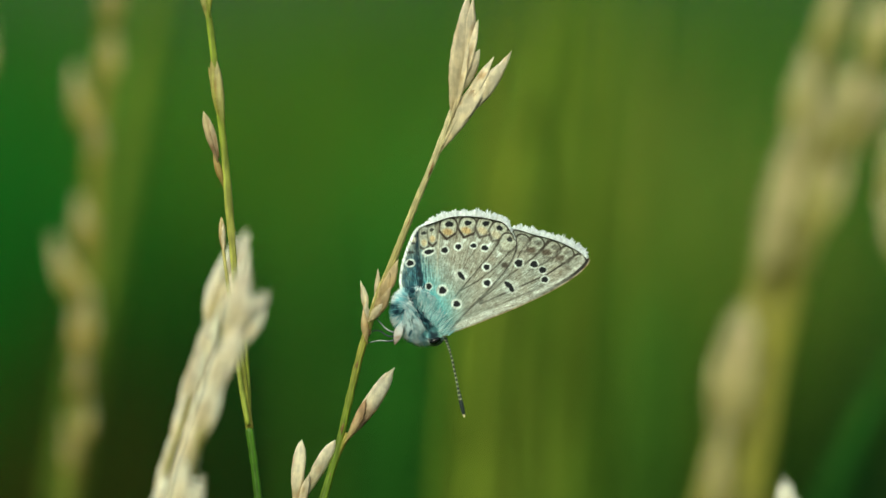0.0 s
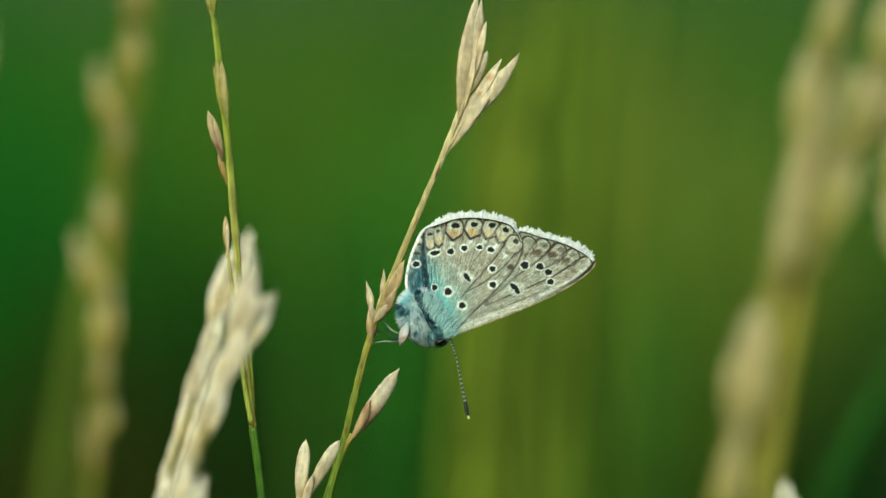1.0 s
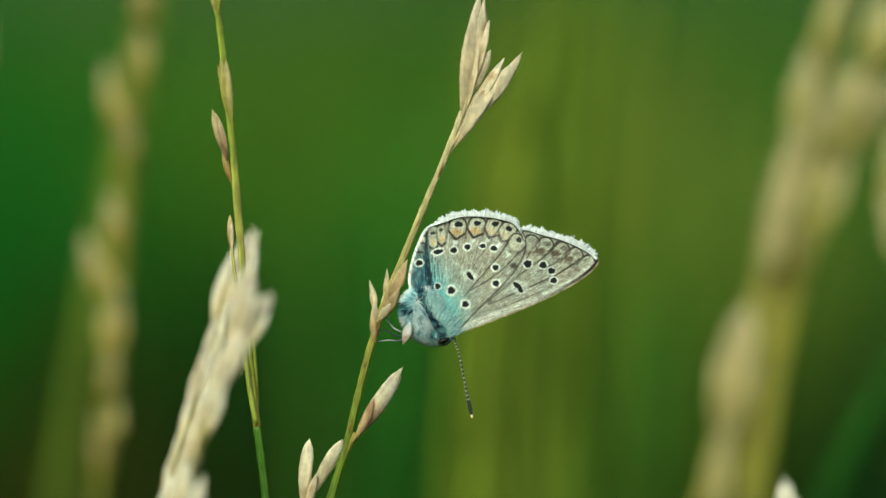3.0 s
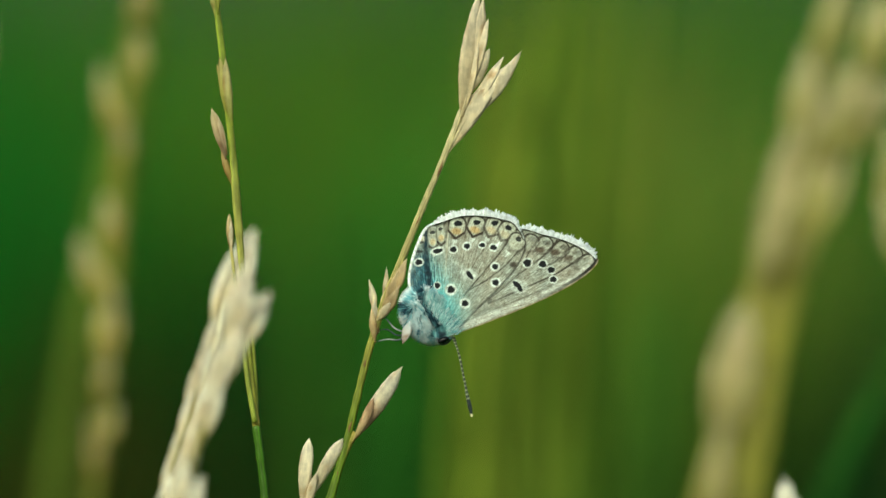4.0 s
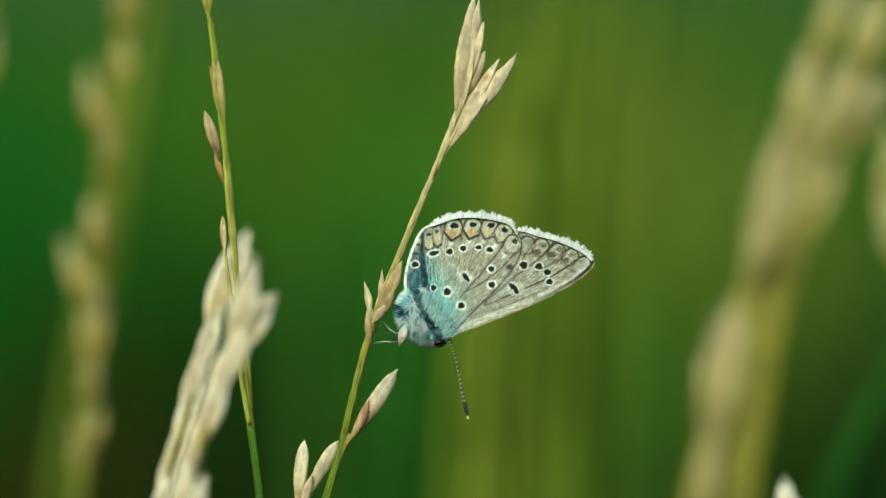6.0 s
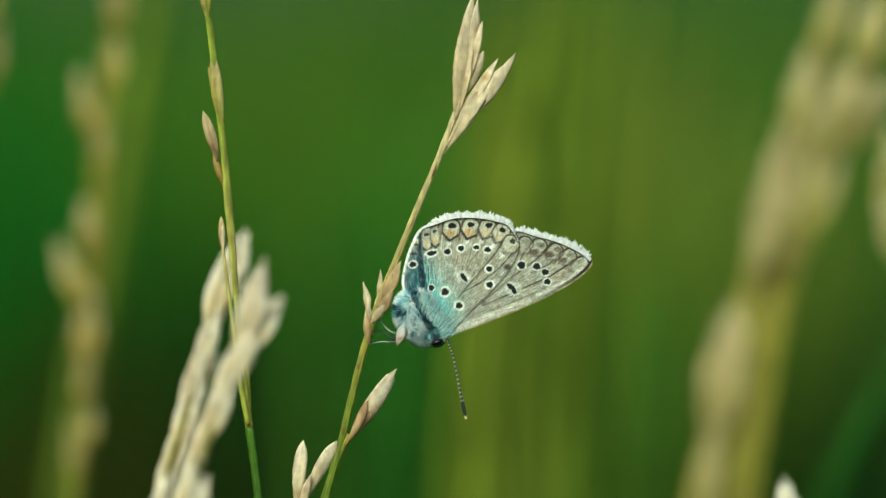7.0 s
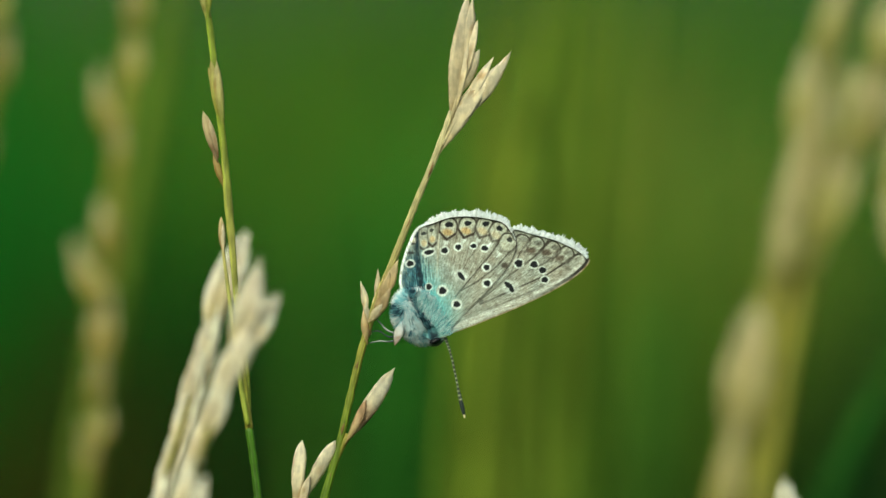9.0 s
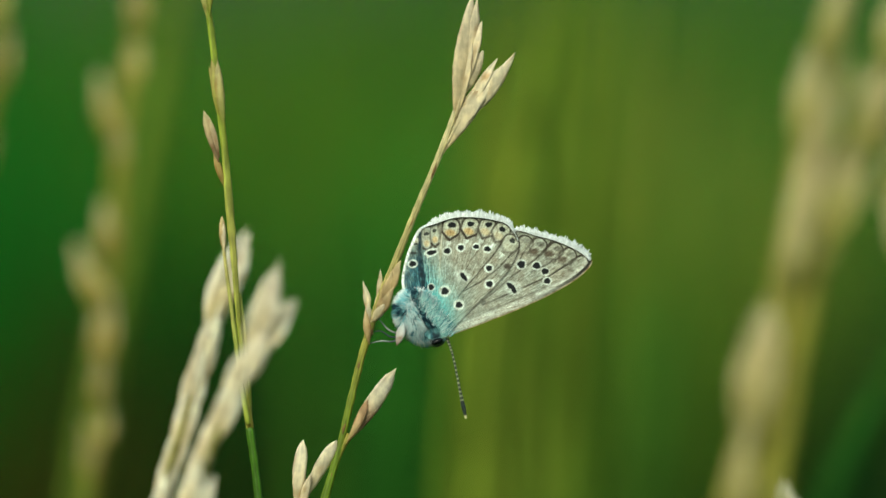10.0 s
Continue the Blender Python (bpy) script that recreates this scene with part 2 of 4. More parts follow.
ground()
GREENS = [lin(48, 100, 24), lin(64, 110, 26), lin(84, 116, 28), lin(52, 94, 28)]
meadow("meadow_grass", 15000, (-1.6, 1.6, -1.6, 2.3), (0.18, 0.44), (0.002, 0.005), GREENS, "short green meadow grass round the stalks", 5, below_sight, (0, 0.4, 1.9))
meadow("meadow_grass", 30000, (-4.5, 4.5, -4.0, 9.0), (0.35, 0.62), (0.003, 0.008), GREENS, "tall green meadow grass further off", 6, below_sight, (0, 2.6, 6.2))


def tussock(x0, x1, top, d, count, colours, label, seed):
    """A tuft of tall blades standing d metres behind the sharp plane, spread between two sight lines and as tall as the third."""
    rng = random.Random(seed)
    a, b = spot(x0, top, d * 1000), spot(x1, top, d * 1000)
    box = (min(a.x, b.x), max(a.x, b.x), a.y - 0.12, a.y + 0.22)
    ob = meadow("grass_tussock", count, box, (a.z * 0.72, a.z * 1.05), (0.003, 0.007), colours, label, seed)
    return ob


EMERALD = [lin(28, 106, 32), lin(36, 114, 34), lin(48, 118, 34)]
BRIGHT = [lin(44, 102, 34), lin(54, 108, 34), lin(40, 96, 34)]
# Brownish grass; the shade at lower left is put into its colour.
MURKY_SHADE = [lin(62, 62, 16), lin(66, 62, 18), lin(48, 58, 16)]
# Low background shade behind the stalks, put into the green of the blades.
DUSKY_SHADE = [lin(20, 60, 16), lin(24, 66, 18), lin(18, 54, 16)]
# Shade of the gap at lower right, painted as near-black green blades.
DIM_SHADE = [lin(18, 50, 16), lin(22, 58, 18), lin(16, 46, 14)]
LUSH = [lin(92, 126, 32), lin(102, 130, 36), lin(86, 120, 34)]
GOLDEN = [lin(120, 150, 50), lin(136, 154, 56), lin(108, 144, 48)]
OLIVE = [lin(128, 140, 56), lin(136, 144, 62), lin(112, 134, 52)]
tussock(-260, 170, -40, 1.15, 420, EMERALD, "lush green grass tussock darkened with painted shade", 51)
tussock(-60, 320, 300, 0.8, 650, MURKY_SHADE, "brownish green grass tussock with shade painted in", 52)
tussock(330, 760, -60, 1.7, 420, LUSH, "fresh green grass tussock", 53)
tussock(385, 640, 390, 0.9, 1300, DUSKY_SHADE, "green grass tussock darkened with painted shade", 54)
tussock(860, 1060, -60, 1.3, 260, GOLDEN, "yellow-green grass tussock going to seed", 55)
tussock(1040, 1260, -60, 1.5, 260, OLIVE, "olive grass tussock going to seed", 56)
tussock(1180, 1480, -60, 1.9, 340, BRIGHT, "fresh green grass tussock", 57)
tussock(1340, 1800, 400, 0.85, 900, DIM_SHADE, "dark green grass tussock with shade painted in", 58)
tussock(1000, 1190, -60, 1.15, 300, OLIVE, "olive grass tussock going to seed", 61)
tussock(640, 830, 440, 1.05, 300, EMERALD, "lush green grass tussock darkened with painted shade", 62)
tussock(920, 1120, 330, 1.2, 320, GOLDEN, "yellow-green grass tussock going to seed", 60)
tussock(1040, 1230, 440, 1.05, 400, LUSH, "fresh green grass tussock", 59)

BLADES = [
    ([(905, 1000), (918, 600), (950, 300), (985, -120)], 170, 2.4, lin(112, 136, 48), "long yellow-green grass blade"),
    ([(1012, 1000), (1032, 600), (1044, 250), (1022, -120)], 210, 2.2, lin(120, 146, 44), "long green grass blade"),
    ([(800, 1000), (812, 700), (850, 350), (900, -120)], 230, 2.0, lin(104, 128, 40), "long yellow-green grass blade"),
    ([(830, 1000), (880, 600), (960, 250), (1000, -120)], 260, 3.0, lin(104, 132, 42), "long yellow-green grass blade"),
]
BLADES += [
    ([(1000, 1000), (1030, 700), (1060, 480), (1080, 380)], 260, 5.0, lin(104, 136, 46), "long yellow-green grass blade"),
    ([(1080, 1000), (1100, 720), (1122, 560), (1138, 460)], 280, 5.0, lin(88, 128, 42), "long green grass blade"),
    ([(1140, 1000), (1160, 740), (1174, 600), (1184, 500)], 260, 5.0, lin(72, 118, 38), "long green grass blade"),
    ([(690, 1000), (700, 760), (712, 560), (722, 440)], 300, 5.0, lin(44, 108, 32), "long green grass blade"),
    ([(840, 1000), (868, 560), (902, 350), (952, 120), (984, -120)], 110, 2.0, lin(126, 152, 50), "long yellow-green grass blade"),
    ([(828, 1000), (838, 500), (862, 160), (898, -120)], 120, 1.6, lin(108, 138, 42), "long yellow-green grass blade"),
    ([(1000, 1000), (1014, 620), (1046, 240), (1078, -120)], 130, 2.4, lin(124, 152, 52), "dry olive grass blade"),
    ([(894, 1000), (918, 640), (938, 440), (950, 320)], 115, 1.8, lin(108, 138, 44), "long yellow-green grass blade"),
    ([(776, 1000), (802, 640), (828, 480), (846, 400)], 115, 2.0, lin(102, 132, 40), "long yellow-green grass blade"),

    ([(1010, 1000), (1050, 600), (1110, 250), (1130, -120)], 320, 5.0, lin(116, 140, 46), "dry olive grass blade"),
    ([(960, 1000), (1000, 700), (1010, 350), (985, -120)], 420, 5.0, lin(110, 140, 46), "long green grass blade"),
    ([(560, 1000), (545, 600), (520, 250), (530, -120)], 420, 5.0, lin(66, 114, 34), "long green grass blade"),
    ([(1200, 1000), (1230, 600), (1215, 250), (1240, -120)], 460, 5.0, lin(64, 106, 34), "dry olive grass blade"),
    ([(725, 1000), (738, 600), (765, 250), (800, -120)], 480, 7.0, lin(58, 118, 36), "long green grass blade"),
    ([(660, 1000), (680, 600), (690, 300), (720, -120)], 520, 7.0, lin(54, 112, 32), "long green grass blade"),
]
LEAN = 150
leaning = grass_blade([(92, 1000), (160, 600), (220, 300), (275, 0), (297, -120)], LEAN, 3.8, lin(104, 132, 46), "long yellow-green grass blade", 39)
slanting = grass_blade([(1425, 1000), (1470, 890), (1516, 780), (1562, 690), (1640, 540)], 110, 4.0, lin(42, 98, 30), "broad deep green slanting grass blade", 38)
drawn = random.Random(91)
for i in range(16):
    x = drawn.uniform(820, 1060)
    lean, bow = drawn.uniform(-30, 90), drawn.uniform(-25, 25)
    hue = drawn.choice([(108, 146, 40), (118, 136, 46), (88, 130, 36), (98, 126, 40)])
    BLADES.append(([(x - lean, 1000), (x - lean * 0.3 + bow, 650), (x + lean * 0.3 + bow, 250), (x + lean, -120)], drawn.uniform(110, 240), drawn.uniform(0.9, 1.7), lin(*hue), "long yellow-green grass blade"))
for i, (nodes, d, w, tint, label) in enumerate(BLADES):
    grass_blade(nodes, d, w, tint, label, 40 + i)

# ---- the roosting stalk ----
GREEN_TAN = [lin(84, 120, 36), lin(92, 124, 36), lin(106, 134, 40), lin(120, 138, 44), lin(152, 148, 66), lin(180, 170, 100), lin(198, 188, 128), lin(212, 202, 150), lin(222, 210, 164)]
rng = random.Random(11)
perch = grass_stalk("grass_stalk", [(560, 930), (573, 882), (600, 785), (622, 690), (645, 600), (668, 530), (700, 450), (735, 362), (775, 265), (796, 205), (799, 194)], 0,
                    [0.75e-3, 0.55e-3, 0.33e-3, 0.31e-3, 0.34e-3, 0.29e-3, 0.28e-3, 0.16e-3], GREEN_TAN, "dry tan grass stalk with pale seed heads, bearing a butterfly", "stalks in focus", 120)
spray(perch, (800, 208), (812, 150), [(800, 220, 829, -12, 44, 0.0, 2.2), (802, 190, 806, 84, 16, 0.2, 2.4), (808, 180, 837, -4, 30, 0.05, 2.4), (810, 170, 846, 36, 32, 0.1, 2.2), (812, 170, 849, 88, 30, 0.08, 2.2), (804, 200, 828, 60, 30, 0.06, 2.2)],
      STRAW, rng, "pale straw-coloured seed head")
spray(perch, (780, 262), (820, 190), [(777, 270, 880, 116, 40, 0.0, 2.2), (812, 205, 873, 102, 24, 0.1, 2.2), (812, 216, 905, 91, 28, -0.03, 2.0), (808, 205, 846, 150, 20, 0.1, 2.2), (794, 240, 862, 140, 26, 0.08, 2.0)], PALE, rng)
spikelet(perch, spot(655, 592), spot(638, 497), 1.35e-3, 2, PALE, rng, 0.03)
spikelet(perch, spot(660, 562), spot(669, 475), 1.0e-3, 2, STRAW, rng, 0.06)
spikelet(perch, spot(660, 566, -0.5), spot(705, 460, -0.3), 2.1e-3, 3, BROWN, rng, 0.10)
spikelet(perch, spot(652, 570, -0.7), spot(681, 534, -0.7), 0.9e-3, 1, STRAW, rng)
spikelet(perch, spot(650, 610, -0.4), spot(643, 545, -0.5), 0.7e-3, 1, BROWN, rng)
for x0, y0, x1, y1, w in ((757, 316, 768, 286, 4), (719, 404, 728, 384, 3), (627, 664, 634, 636, 5), (602, 772, 609, 744, 5), (647, 604, 655, 578, 8), (580, 852, 586, 832, 4)):
    V, F, K = husk(spot(x0, y0, -0.27), spot(x1, y1, -0.27), w * CELL, rng, [lin(110, 84, 48), lin(128, 98, 60), lin(150, 122, 80)], 0.0, 0.5, 0.5, 2.0)
    part("scar", V, F, K, M_DRY, perch, "brown leaf scar")
V, F, K = tube([spot(590, 824), spot(599, 802), spot(616, 768)], [0.3e-3, 0.26e-3, 0.3e-3], 8, 8, [lin(130, 140, 50), lin(150, 140, 60)])
part("branch", V, F, K, M_CULM, perch)
side = spikelet(perch, spot(610, 784, -0.2), spot(697, 652, -0.2), 1.5e-3, 1, TWO, rng, 0.1, "half brown, half pale husk", 3.0, peak=0.55)
V, F, K = husk(spot(609, 786, -0.35), spot(648, 706, -0.5), 0.8e-3, rng, [lin(150, 136, 66), lin(190, 164, 124), lin(168, 134, 100)], -0.03, 0.4, 0.6, 2.6)
part("husk", V, F, K, M_DRY, side, "brown outer husk")
V, F, K = tube([spot(556, 940, -0.3), spot(540, 900, -0.3), spot(534, 872, -0.3)], [0.3e-3, 0.28e-3, 0.25e-3], 8, 8, [lin(150, 140, 70), lin(170, 150, 90)])
part("branch", V, F, K, M_CULM, perch)
spikelet(perch, spot(524, 915, -0.6), spot(534, 780, -0.6), 1.25e-3, 1, PALE, rng, 0.05, "", 3.6, (0.5, 0.64), M_HUSK, peak=0.62)
spikelet(perch, spot(535, 890, -0.3), spot(593, 780, -0.3), 1.25e-3, 1, PALE, rng, 0.05, "", 3.6, (0.5, 0.64), M_HUSK, peak=0.62)
spikelet(perch, spot(530, 910, -0.8), spot(548, 838, -0.8), 0.8e-3, 1, STRAW, rng, 0.05, "", 2.2)

# ---- the thin green stalk beside it ----
thin = grass_stalk("grass_stalk", [(461, 930), (457, 882), (449, 815), (441, 757)], -1, [0.6e-3, 0.5e-3, 0.36e-3, 0.33e-3, 0.34e-3],
                   [lin(56, 92, 20), lin(62, 102, 22), lin(72, 112, 28)], "thin green grass stalk with slim unripe seed heads", "stalks in focus")
V, F, K = tube([spot(442, 760, -1), spot(436, 715, -1), spot(428, 640, -1), spot(421, 560, -1), spot(415, 480, -1), spot(406, 375, -1), spot(399, 290, -1), spot(387, 180, -1), spot(376, 80, -1), spot(360, -40, -1)],
               [0.36e-3, 0.36e-3, 0.30e-3, 0.26e-3, 0.3e-3, 0.42e-3, 0.36e-3, 0.36e-3, 0.34e-3, 0.3e-3], 50, 8, [lin(150, 140, 60), lin(150, 158, 60), lin(160, 160, 78), lin(136, 152, 52), lin(130, 148, 50)], 1, 0.10, rng, 0.2)
part("upper_culm", V, F, K, M_CULM, thin, "yellow-green upper stalk")
V, F, K = tube([spot(439, 752, -1.4), spot(428, 690, -1.4), spot(416, 600, -1.4), spot(404, 510, -1.4), spot(395, 440, -1.4)], [0.26e-3, 0.24e-3, 0.21e-3, 0.17e-3, 0.14e-3], 24, 8,
               [lin(136, 148, 56), lin(150, 158, 72), lin(176, 164, 100)])
part("sheath", V, F, K, M_CULM, thin)
V, F, K = tube([spot(441, 752, -0.6), spot(439, 690, -0.6), spot(433, 600, -0.6), spot(424, 520, -0.6)], [0.24e-3, 0.24e-3, 0.2e-3, 0.1e-3], 20, 8,
               [lin(140, 146, 56), lin(150, 158, 60), lin(156, 160, 80)])
part("sheath", V, F, K, M_CULM, thin)
UNRIPE = [lin(112, 128, 36), lin(158, 156, 74), lin(180, 170, 104)]
for x0, y0, x1, y1, w, d, tints, point in (
    (395, 236, 374, 102, 19, -1.2, UNRIPE, 2.4), (397, 228, 384, 108, 16, -1.5, [lin(132, 142, 46), lin(176, 170, 104), lin(196, 184, 130)], 2.4), (392, 190, 368, 118, 10, -1.0, UNRIPE, 2.0),
    (386, 288, 360, 197, 18, -1.3, [lin(112, 92, 60), lin(142, 122, 94), lin(176, 160, 118), lin(190, 178, 136)], 3.0), (388, 280, 369, 208, 11, -1.5, [lin(120, 98, 70), lin(168, 148, 116), lin(190, 178, 140)], 2.4),
    (399, 338, 378, 270, 12, -1.2, [lin(128, 124, 44), lin(172, 146, 82), lin(176, 150, 96)], 2.4),
    (397, 455, 392, 384, 13, -1.4, [lin(120, 104, 60), lin(182, 160, 108), lin(202, 184, 136)], 2.8), (396, 450, 395, 396, 8, -1.6, STRAW, 2.4),
    (368, 40, 352, -46, 15, -1.2, GREENISH, 2.4), (370, 30, 372, -50, 13, -1.4, UNRIPE, 2.4)):
    V, F, K = husk(spot(x0, y0, d), spot(x1, y1, d), w * CELL, rng, tints, rng.uniform(-0.02, 0.02), 0.5, 0.55, point)
    part("husk", V, F, K, M_HUSK, thin)


# ---- pale ears just behind and before the sharp plane ----
def lobe(stalk, base, tip, width, count, tints, rng, fill=1.0, vary=(0.88, 1.1), point=3.0, deep=0.35):
    """A full flower head: husks side by side across its width, the outer ones shorter and bowed outwards."""
    b, t = Vector(base), Vector(tip)
    ax = t - b
    side = ax.normalized().cross(AWAY).normalized()
    V, F, K = tube([b, b + ax * 0.6], [width * 0.08, width * 0.04], 4, 6, [tints[0], tints[1]])
    head = part("spikelet", V, F, K, M_HUSK, stalk)
    for i in range(count):
        u = (2 * i / (count - 1) - 1) if count > 1 else 0.0
        start = b + ax * rng.uniform(0.0, 0.10) + side * (u * width * 0.12) + AWAY * (width * rng.uniform(-deep, deep) * 0.4)
        end = t - ax * (0.30 * u * u + rng.uniform(0, 0.10)) + side * (u * width * 0.34) + AWAY * (width * rng.uniform(-deep, deep))
        tone = rng.uniform(*vary)
        V, F, K = husk(start, end, width * fill * rng.uniform(1.15, 1.5) / (count + 0.6), rng, [np.minimum(np.array(c) * tone, 0.92) for c in tints], u * 0.05, 0.38, 0.56, point)
        part("husk", V, F, K, M_HUSK, head)
    return head


def ear(nodes, d, heads, tints, label, radii, culm, seed, group, n=40, fill=1.0, vary=(0.85, 1.12), fore=0.0):
    """A grass ear: a culm through grid nodes and lobes given by grid foot and tip, width in grid steps and count of husks; fore: how far they stand before the culm."""
    r = random.Random(seed)
    ob = grass_stalk("grass_stalk", nodes, d, radii, culm, label, group, n)
    swell = (REACH + d * 1e-3) / REACH * CELL
    for x0, y0, x1, y1, w, k in heads:
        lobe(ob, spot(x0, y0, d - fore + r.uniform(-0.6, 0.6)), spot(x1, y1, d - fore + r.uniform(-1.2, 1.2)), w * swell, k, tints, r, fill, vary)
    return ob


EAR = [lin(210, 196, 142), lin(232, 221, 182), lin(248, 241, 216), lin(250, 245, 222)]
STEM = [lin(104, 112, 44), lin(140, 134, 66), lin(170, 156, 96)]
ear_a = ear([(262, 930), (285, 870), (308, 800), (336, 710), (360, 600), (385, 510), (410, 460)], 20,
            [(374, 575, 442, 394, 62, 8), (369, 610, 402, 438, 54, 9), (350, 690, 386, 525, 44, 7), (346, 660, 394, 545, 38, 6), (322, 765, 366, 590, 50, 8), (308, 810, 354, 660, 48, 8),
             (292, 860, 338, 712, 44, 8), (278, 910, 316, 766, 42, 8), (266, 960, 302, 824, 42, 7)],
            EAR, "bleached straw-pale grass ear", [0.5e-3, 0.35e-3, 0.25e-3, 0.2e-3], STEM, 21, "pale ears")
ear_b = ear([(300, 950), (322, 882), (345, 800), (375, 710), (400, 640), (420, 580), (435, 545)], -24,
            [(398, 640, 438, 446, 62, 9), (406, 630, 478, 506, 52, 8), (384, 690, 434, 556, 50, 8), (364, 730, 404, 586, 50, 8), (344, 790, 394, 645, 52, 8), (326, 830, 366, 700, 44, 7), (310, 880, 356, 735, 44, 7),
             (300, 930, 336, 800, 40, 7), (322, 960, 360, 832, 38, 6)],
            EAR, "bleached straw-pale leaning grass ear", [0.5e-3, 0.35e-3, 0.25e-3, 0.2e-3], STEM, 22, "pale ears", 40, 0.9)

# ---- soft ears behind and before ----
OLIVE_EAR = [lin(120, 118, 36), lin(176, 162, 76), lin(244, 232, 190)]
OLIVE_STEM = [lin(96, 112, 40), lin(130, 134, 44), lin(138, 138, 48)]
ear_left = ear([(108, 950), (122, 880), (138, 760), (148, 620), (158, 480), (168, 300), (182, 150), (196, 40), (215, -90)], 84,
               [(180, 170, 203, 36, 42, 5), (160, 262, 126, 106, 30, 4), (168, 320, 172, 190, 22, 3), (162, 470, 138, 332, 36, 4), (152, 560, 88, 404, 36, 4), (142, 660, 152, 490, 44, 5),
                (136, 720, 146, 610, 24, 3), (138, 800, 162, 700, 22, 3), (132, 860, 116, 730, 20, 3), (200, 60, 192, -70, 34, 3)],
               OLIVE_EAR, "olive-tan grass ear going to seed", [0.7e-3, 0.75e-3, 0.9e-3, 0.9e-3], OLIVE_STEM, 23, "far ears", 50, fore=1.4)
ear_edge = ear([(-190, 950), (-150, 600), (-90, 330), (-55, 200), (-45, 60), (-40, -80)], 85,
               [(-50, 180, -22, 20, 40, 4), (-72, 310, -58, 170, 36, 4), (-46, 70, -40, -80, 36, 4)],
               OLIVE_EAR, "brownish grass ear at the meadow's edge", [0.8e-3, 0.7e-3, 0.6e-3], OLIVE_STEM, 24, "far ears")

TAN_EAR = [lin(134, 132, 50), lin(174, 170, 100), lin(224, 216, 172)]
TAN_STEM = [lin(122, 122, 40), lin(142, 140, 54), lin(154, 148, 72)]
BULB = [lin(138, 134, 56), lin(196, 188, 130), lin(216, 207, 160)]
NEAR = -54
ear_right = ear([(1315, 980), (1328, 870), (1352, 740), (1382, 600), (1412, 470), (1452, 340), (1496, 235), (1550, 120), (1610, -40)], NEAR,
                [(1404, 500, 1448, 350, 40, 4), (1418, 450, 1506, 212, 74, 7), (1420, 430, 1478, 220, 66, 6), (1500, 260, 1556, 60, 60, 6), (1478, 300, 1524, 100, 52, 5), (1486, 280, 1604, 130, 60, 6), (1536, 150, 1566, -40, 60, 6)],
                TAN_EAR, "thick olive-tan grass ear", [1.8e-3, 1.4e-3, 0.8e-3, 0.7e-3, 0.6e-3], TAN_STEM, 25, "near ears", 50, fore=1.6)
ear_fork = ear([(1290, 980), (1310, 800), (1345, 640), (1372, 500), (1396, 360), (1424, 220), (1456, 100), (1490, 0), (1520, -80)], NEAR,
               [(1378, 480, 1414, 310, 36, 4), (1408, 400, 1444, 190, 60, 6), (1412, 290, 1436, 66, 58, 6), (1436, 330, 1476, 130, 44, 5), (1446, 130, 1500, -60, 56, 6), (1474, 210, 1500, 70, 30, 3)],
               TAN_EAR, "olive-tan grass ear with a bent top", [1.8e-3, 1.4e-3, 0.9e-3, 0.7e-3, 0.7e-3], TAN_STEM, 26, "near ears", 50, fore=1.6)
ear_bulb = ear([(1232, 980), (1254, 880), (1280, 790), (1304, 690), (1326, 600), (1348, 510), (1368, 420), (1384, 340), (1400, 270)], NEAR,
               [(1356, 500, 1412, 196, 64, 7), (1346, 520, 1386, 330, 40, 5), (1276, 800, 1326, 510, 88, 9), (1270, 760, 1306, 570, 70, 7), (1250, 940, 1290, 720, 34, 4)],
               BULB, "fat tan grass ear with a swollen head", [1.2e-3, 1.1e-3, 0.9e-3, 0.8e-3, 0.6e-3], TAN_STEM, 27, "near ears", 50, fore=2.4)
ear_rim = ear([(1740, 980), (1690, 760), (1648, 600), (1605, 450), (1572, 330)], NEAR,
              [(1620, 500, 1562, 320, 60, 5), (1580, 380, 1590, 210, 50, 4)],
              TAN_EAR, "tan grass ear hanging at the side", [1.0e-3, 0.9e-3, 0.8e-3], TAN_STEM, 28, "near ears")
ear_low = ear([(1400, 1010), (1398, 960), (1396, 910)], -22, [(1400, 970, 1388, 832, 50, 5)], EAR, "pale grass ear tip poking up", [0.6e-3, 0.5e-3, 0.4e-3], STEM, 29, "pale ears")


# ---- the butterfly ----
def bent(points, n=400, closed=True):
    """A smooth closed outline through grid points."""
    P = [np.array(p, dtype=float) for p in points]
    k, out = len(P), []
    for i in range(k):
        a, b, c, d = P[i - 1], P[i], P[(i + 1) % k], P[(i + 2) % k]
        m = max(2, int(n / k))
        for j in range(m):
            f = j / m
            out.append(0.5 * (2 * b + (c - a) * f + (2 * a - 5 * b + 4 * c - d) * f * f + (3 * b - a - 3 * c + d) * f ** 3))
    return np.array(out)


def seg_dist(X, Y, line):
    """Distance of grid places from an open line, and how far along it they lie."""
    best, along = np.full(X.shape, 1e9), np.zeros(X.shape)
    q = len(line) - 1
    for i in range(q):
        (ax, ay), (bx, by) = line[i], line[i + 1]
        l2 = (bx - ax) ** 2 + (by - ay) ** 2
        t = np.clip(((X - ax) * (bx - ax) + (Y - ay) * (by - ay)) / l2, 0, 1)
        dd = np.hypot(X - ax - t * (bx - ax), Y - ay - t * (by - ay))
        hit = dd < best
        best[hit], along[hit] = dd[hit], ((i + t) / q)[hit]
    return best, along


def blend(C, colour, w):
    w = np.clip(w, 0, 1)[:, None]
    return C * (1 - w) + np.array(colour) * w


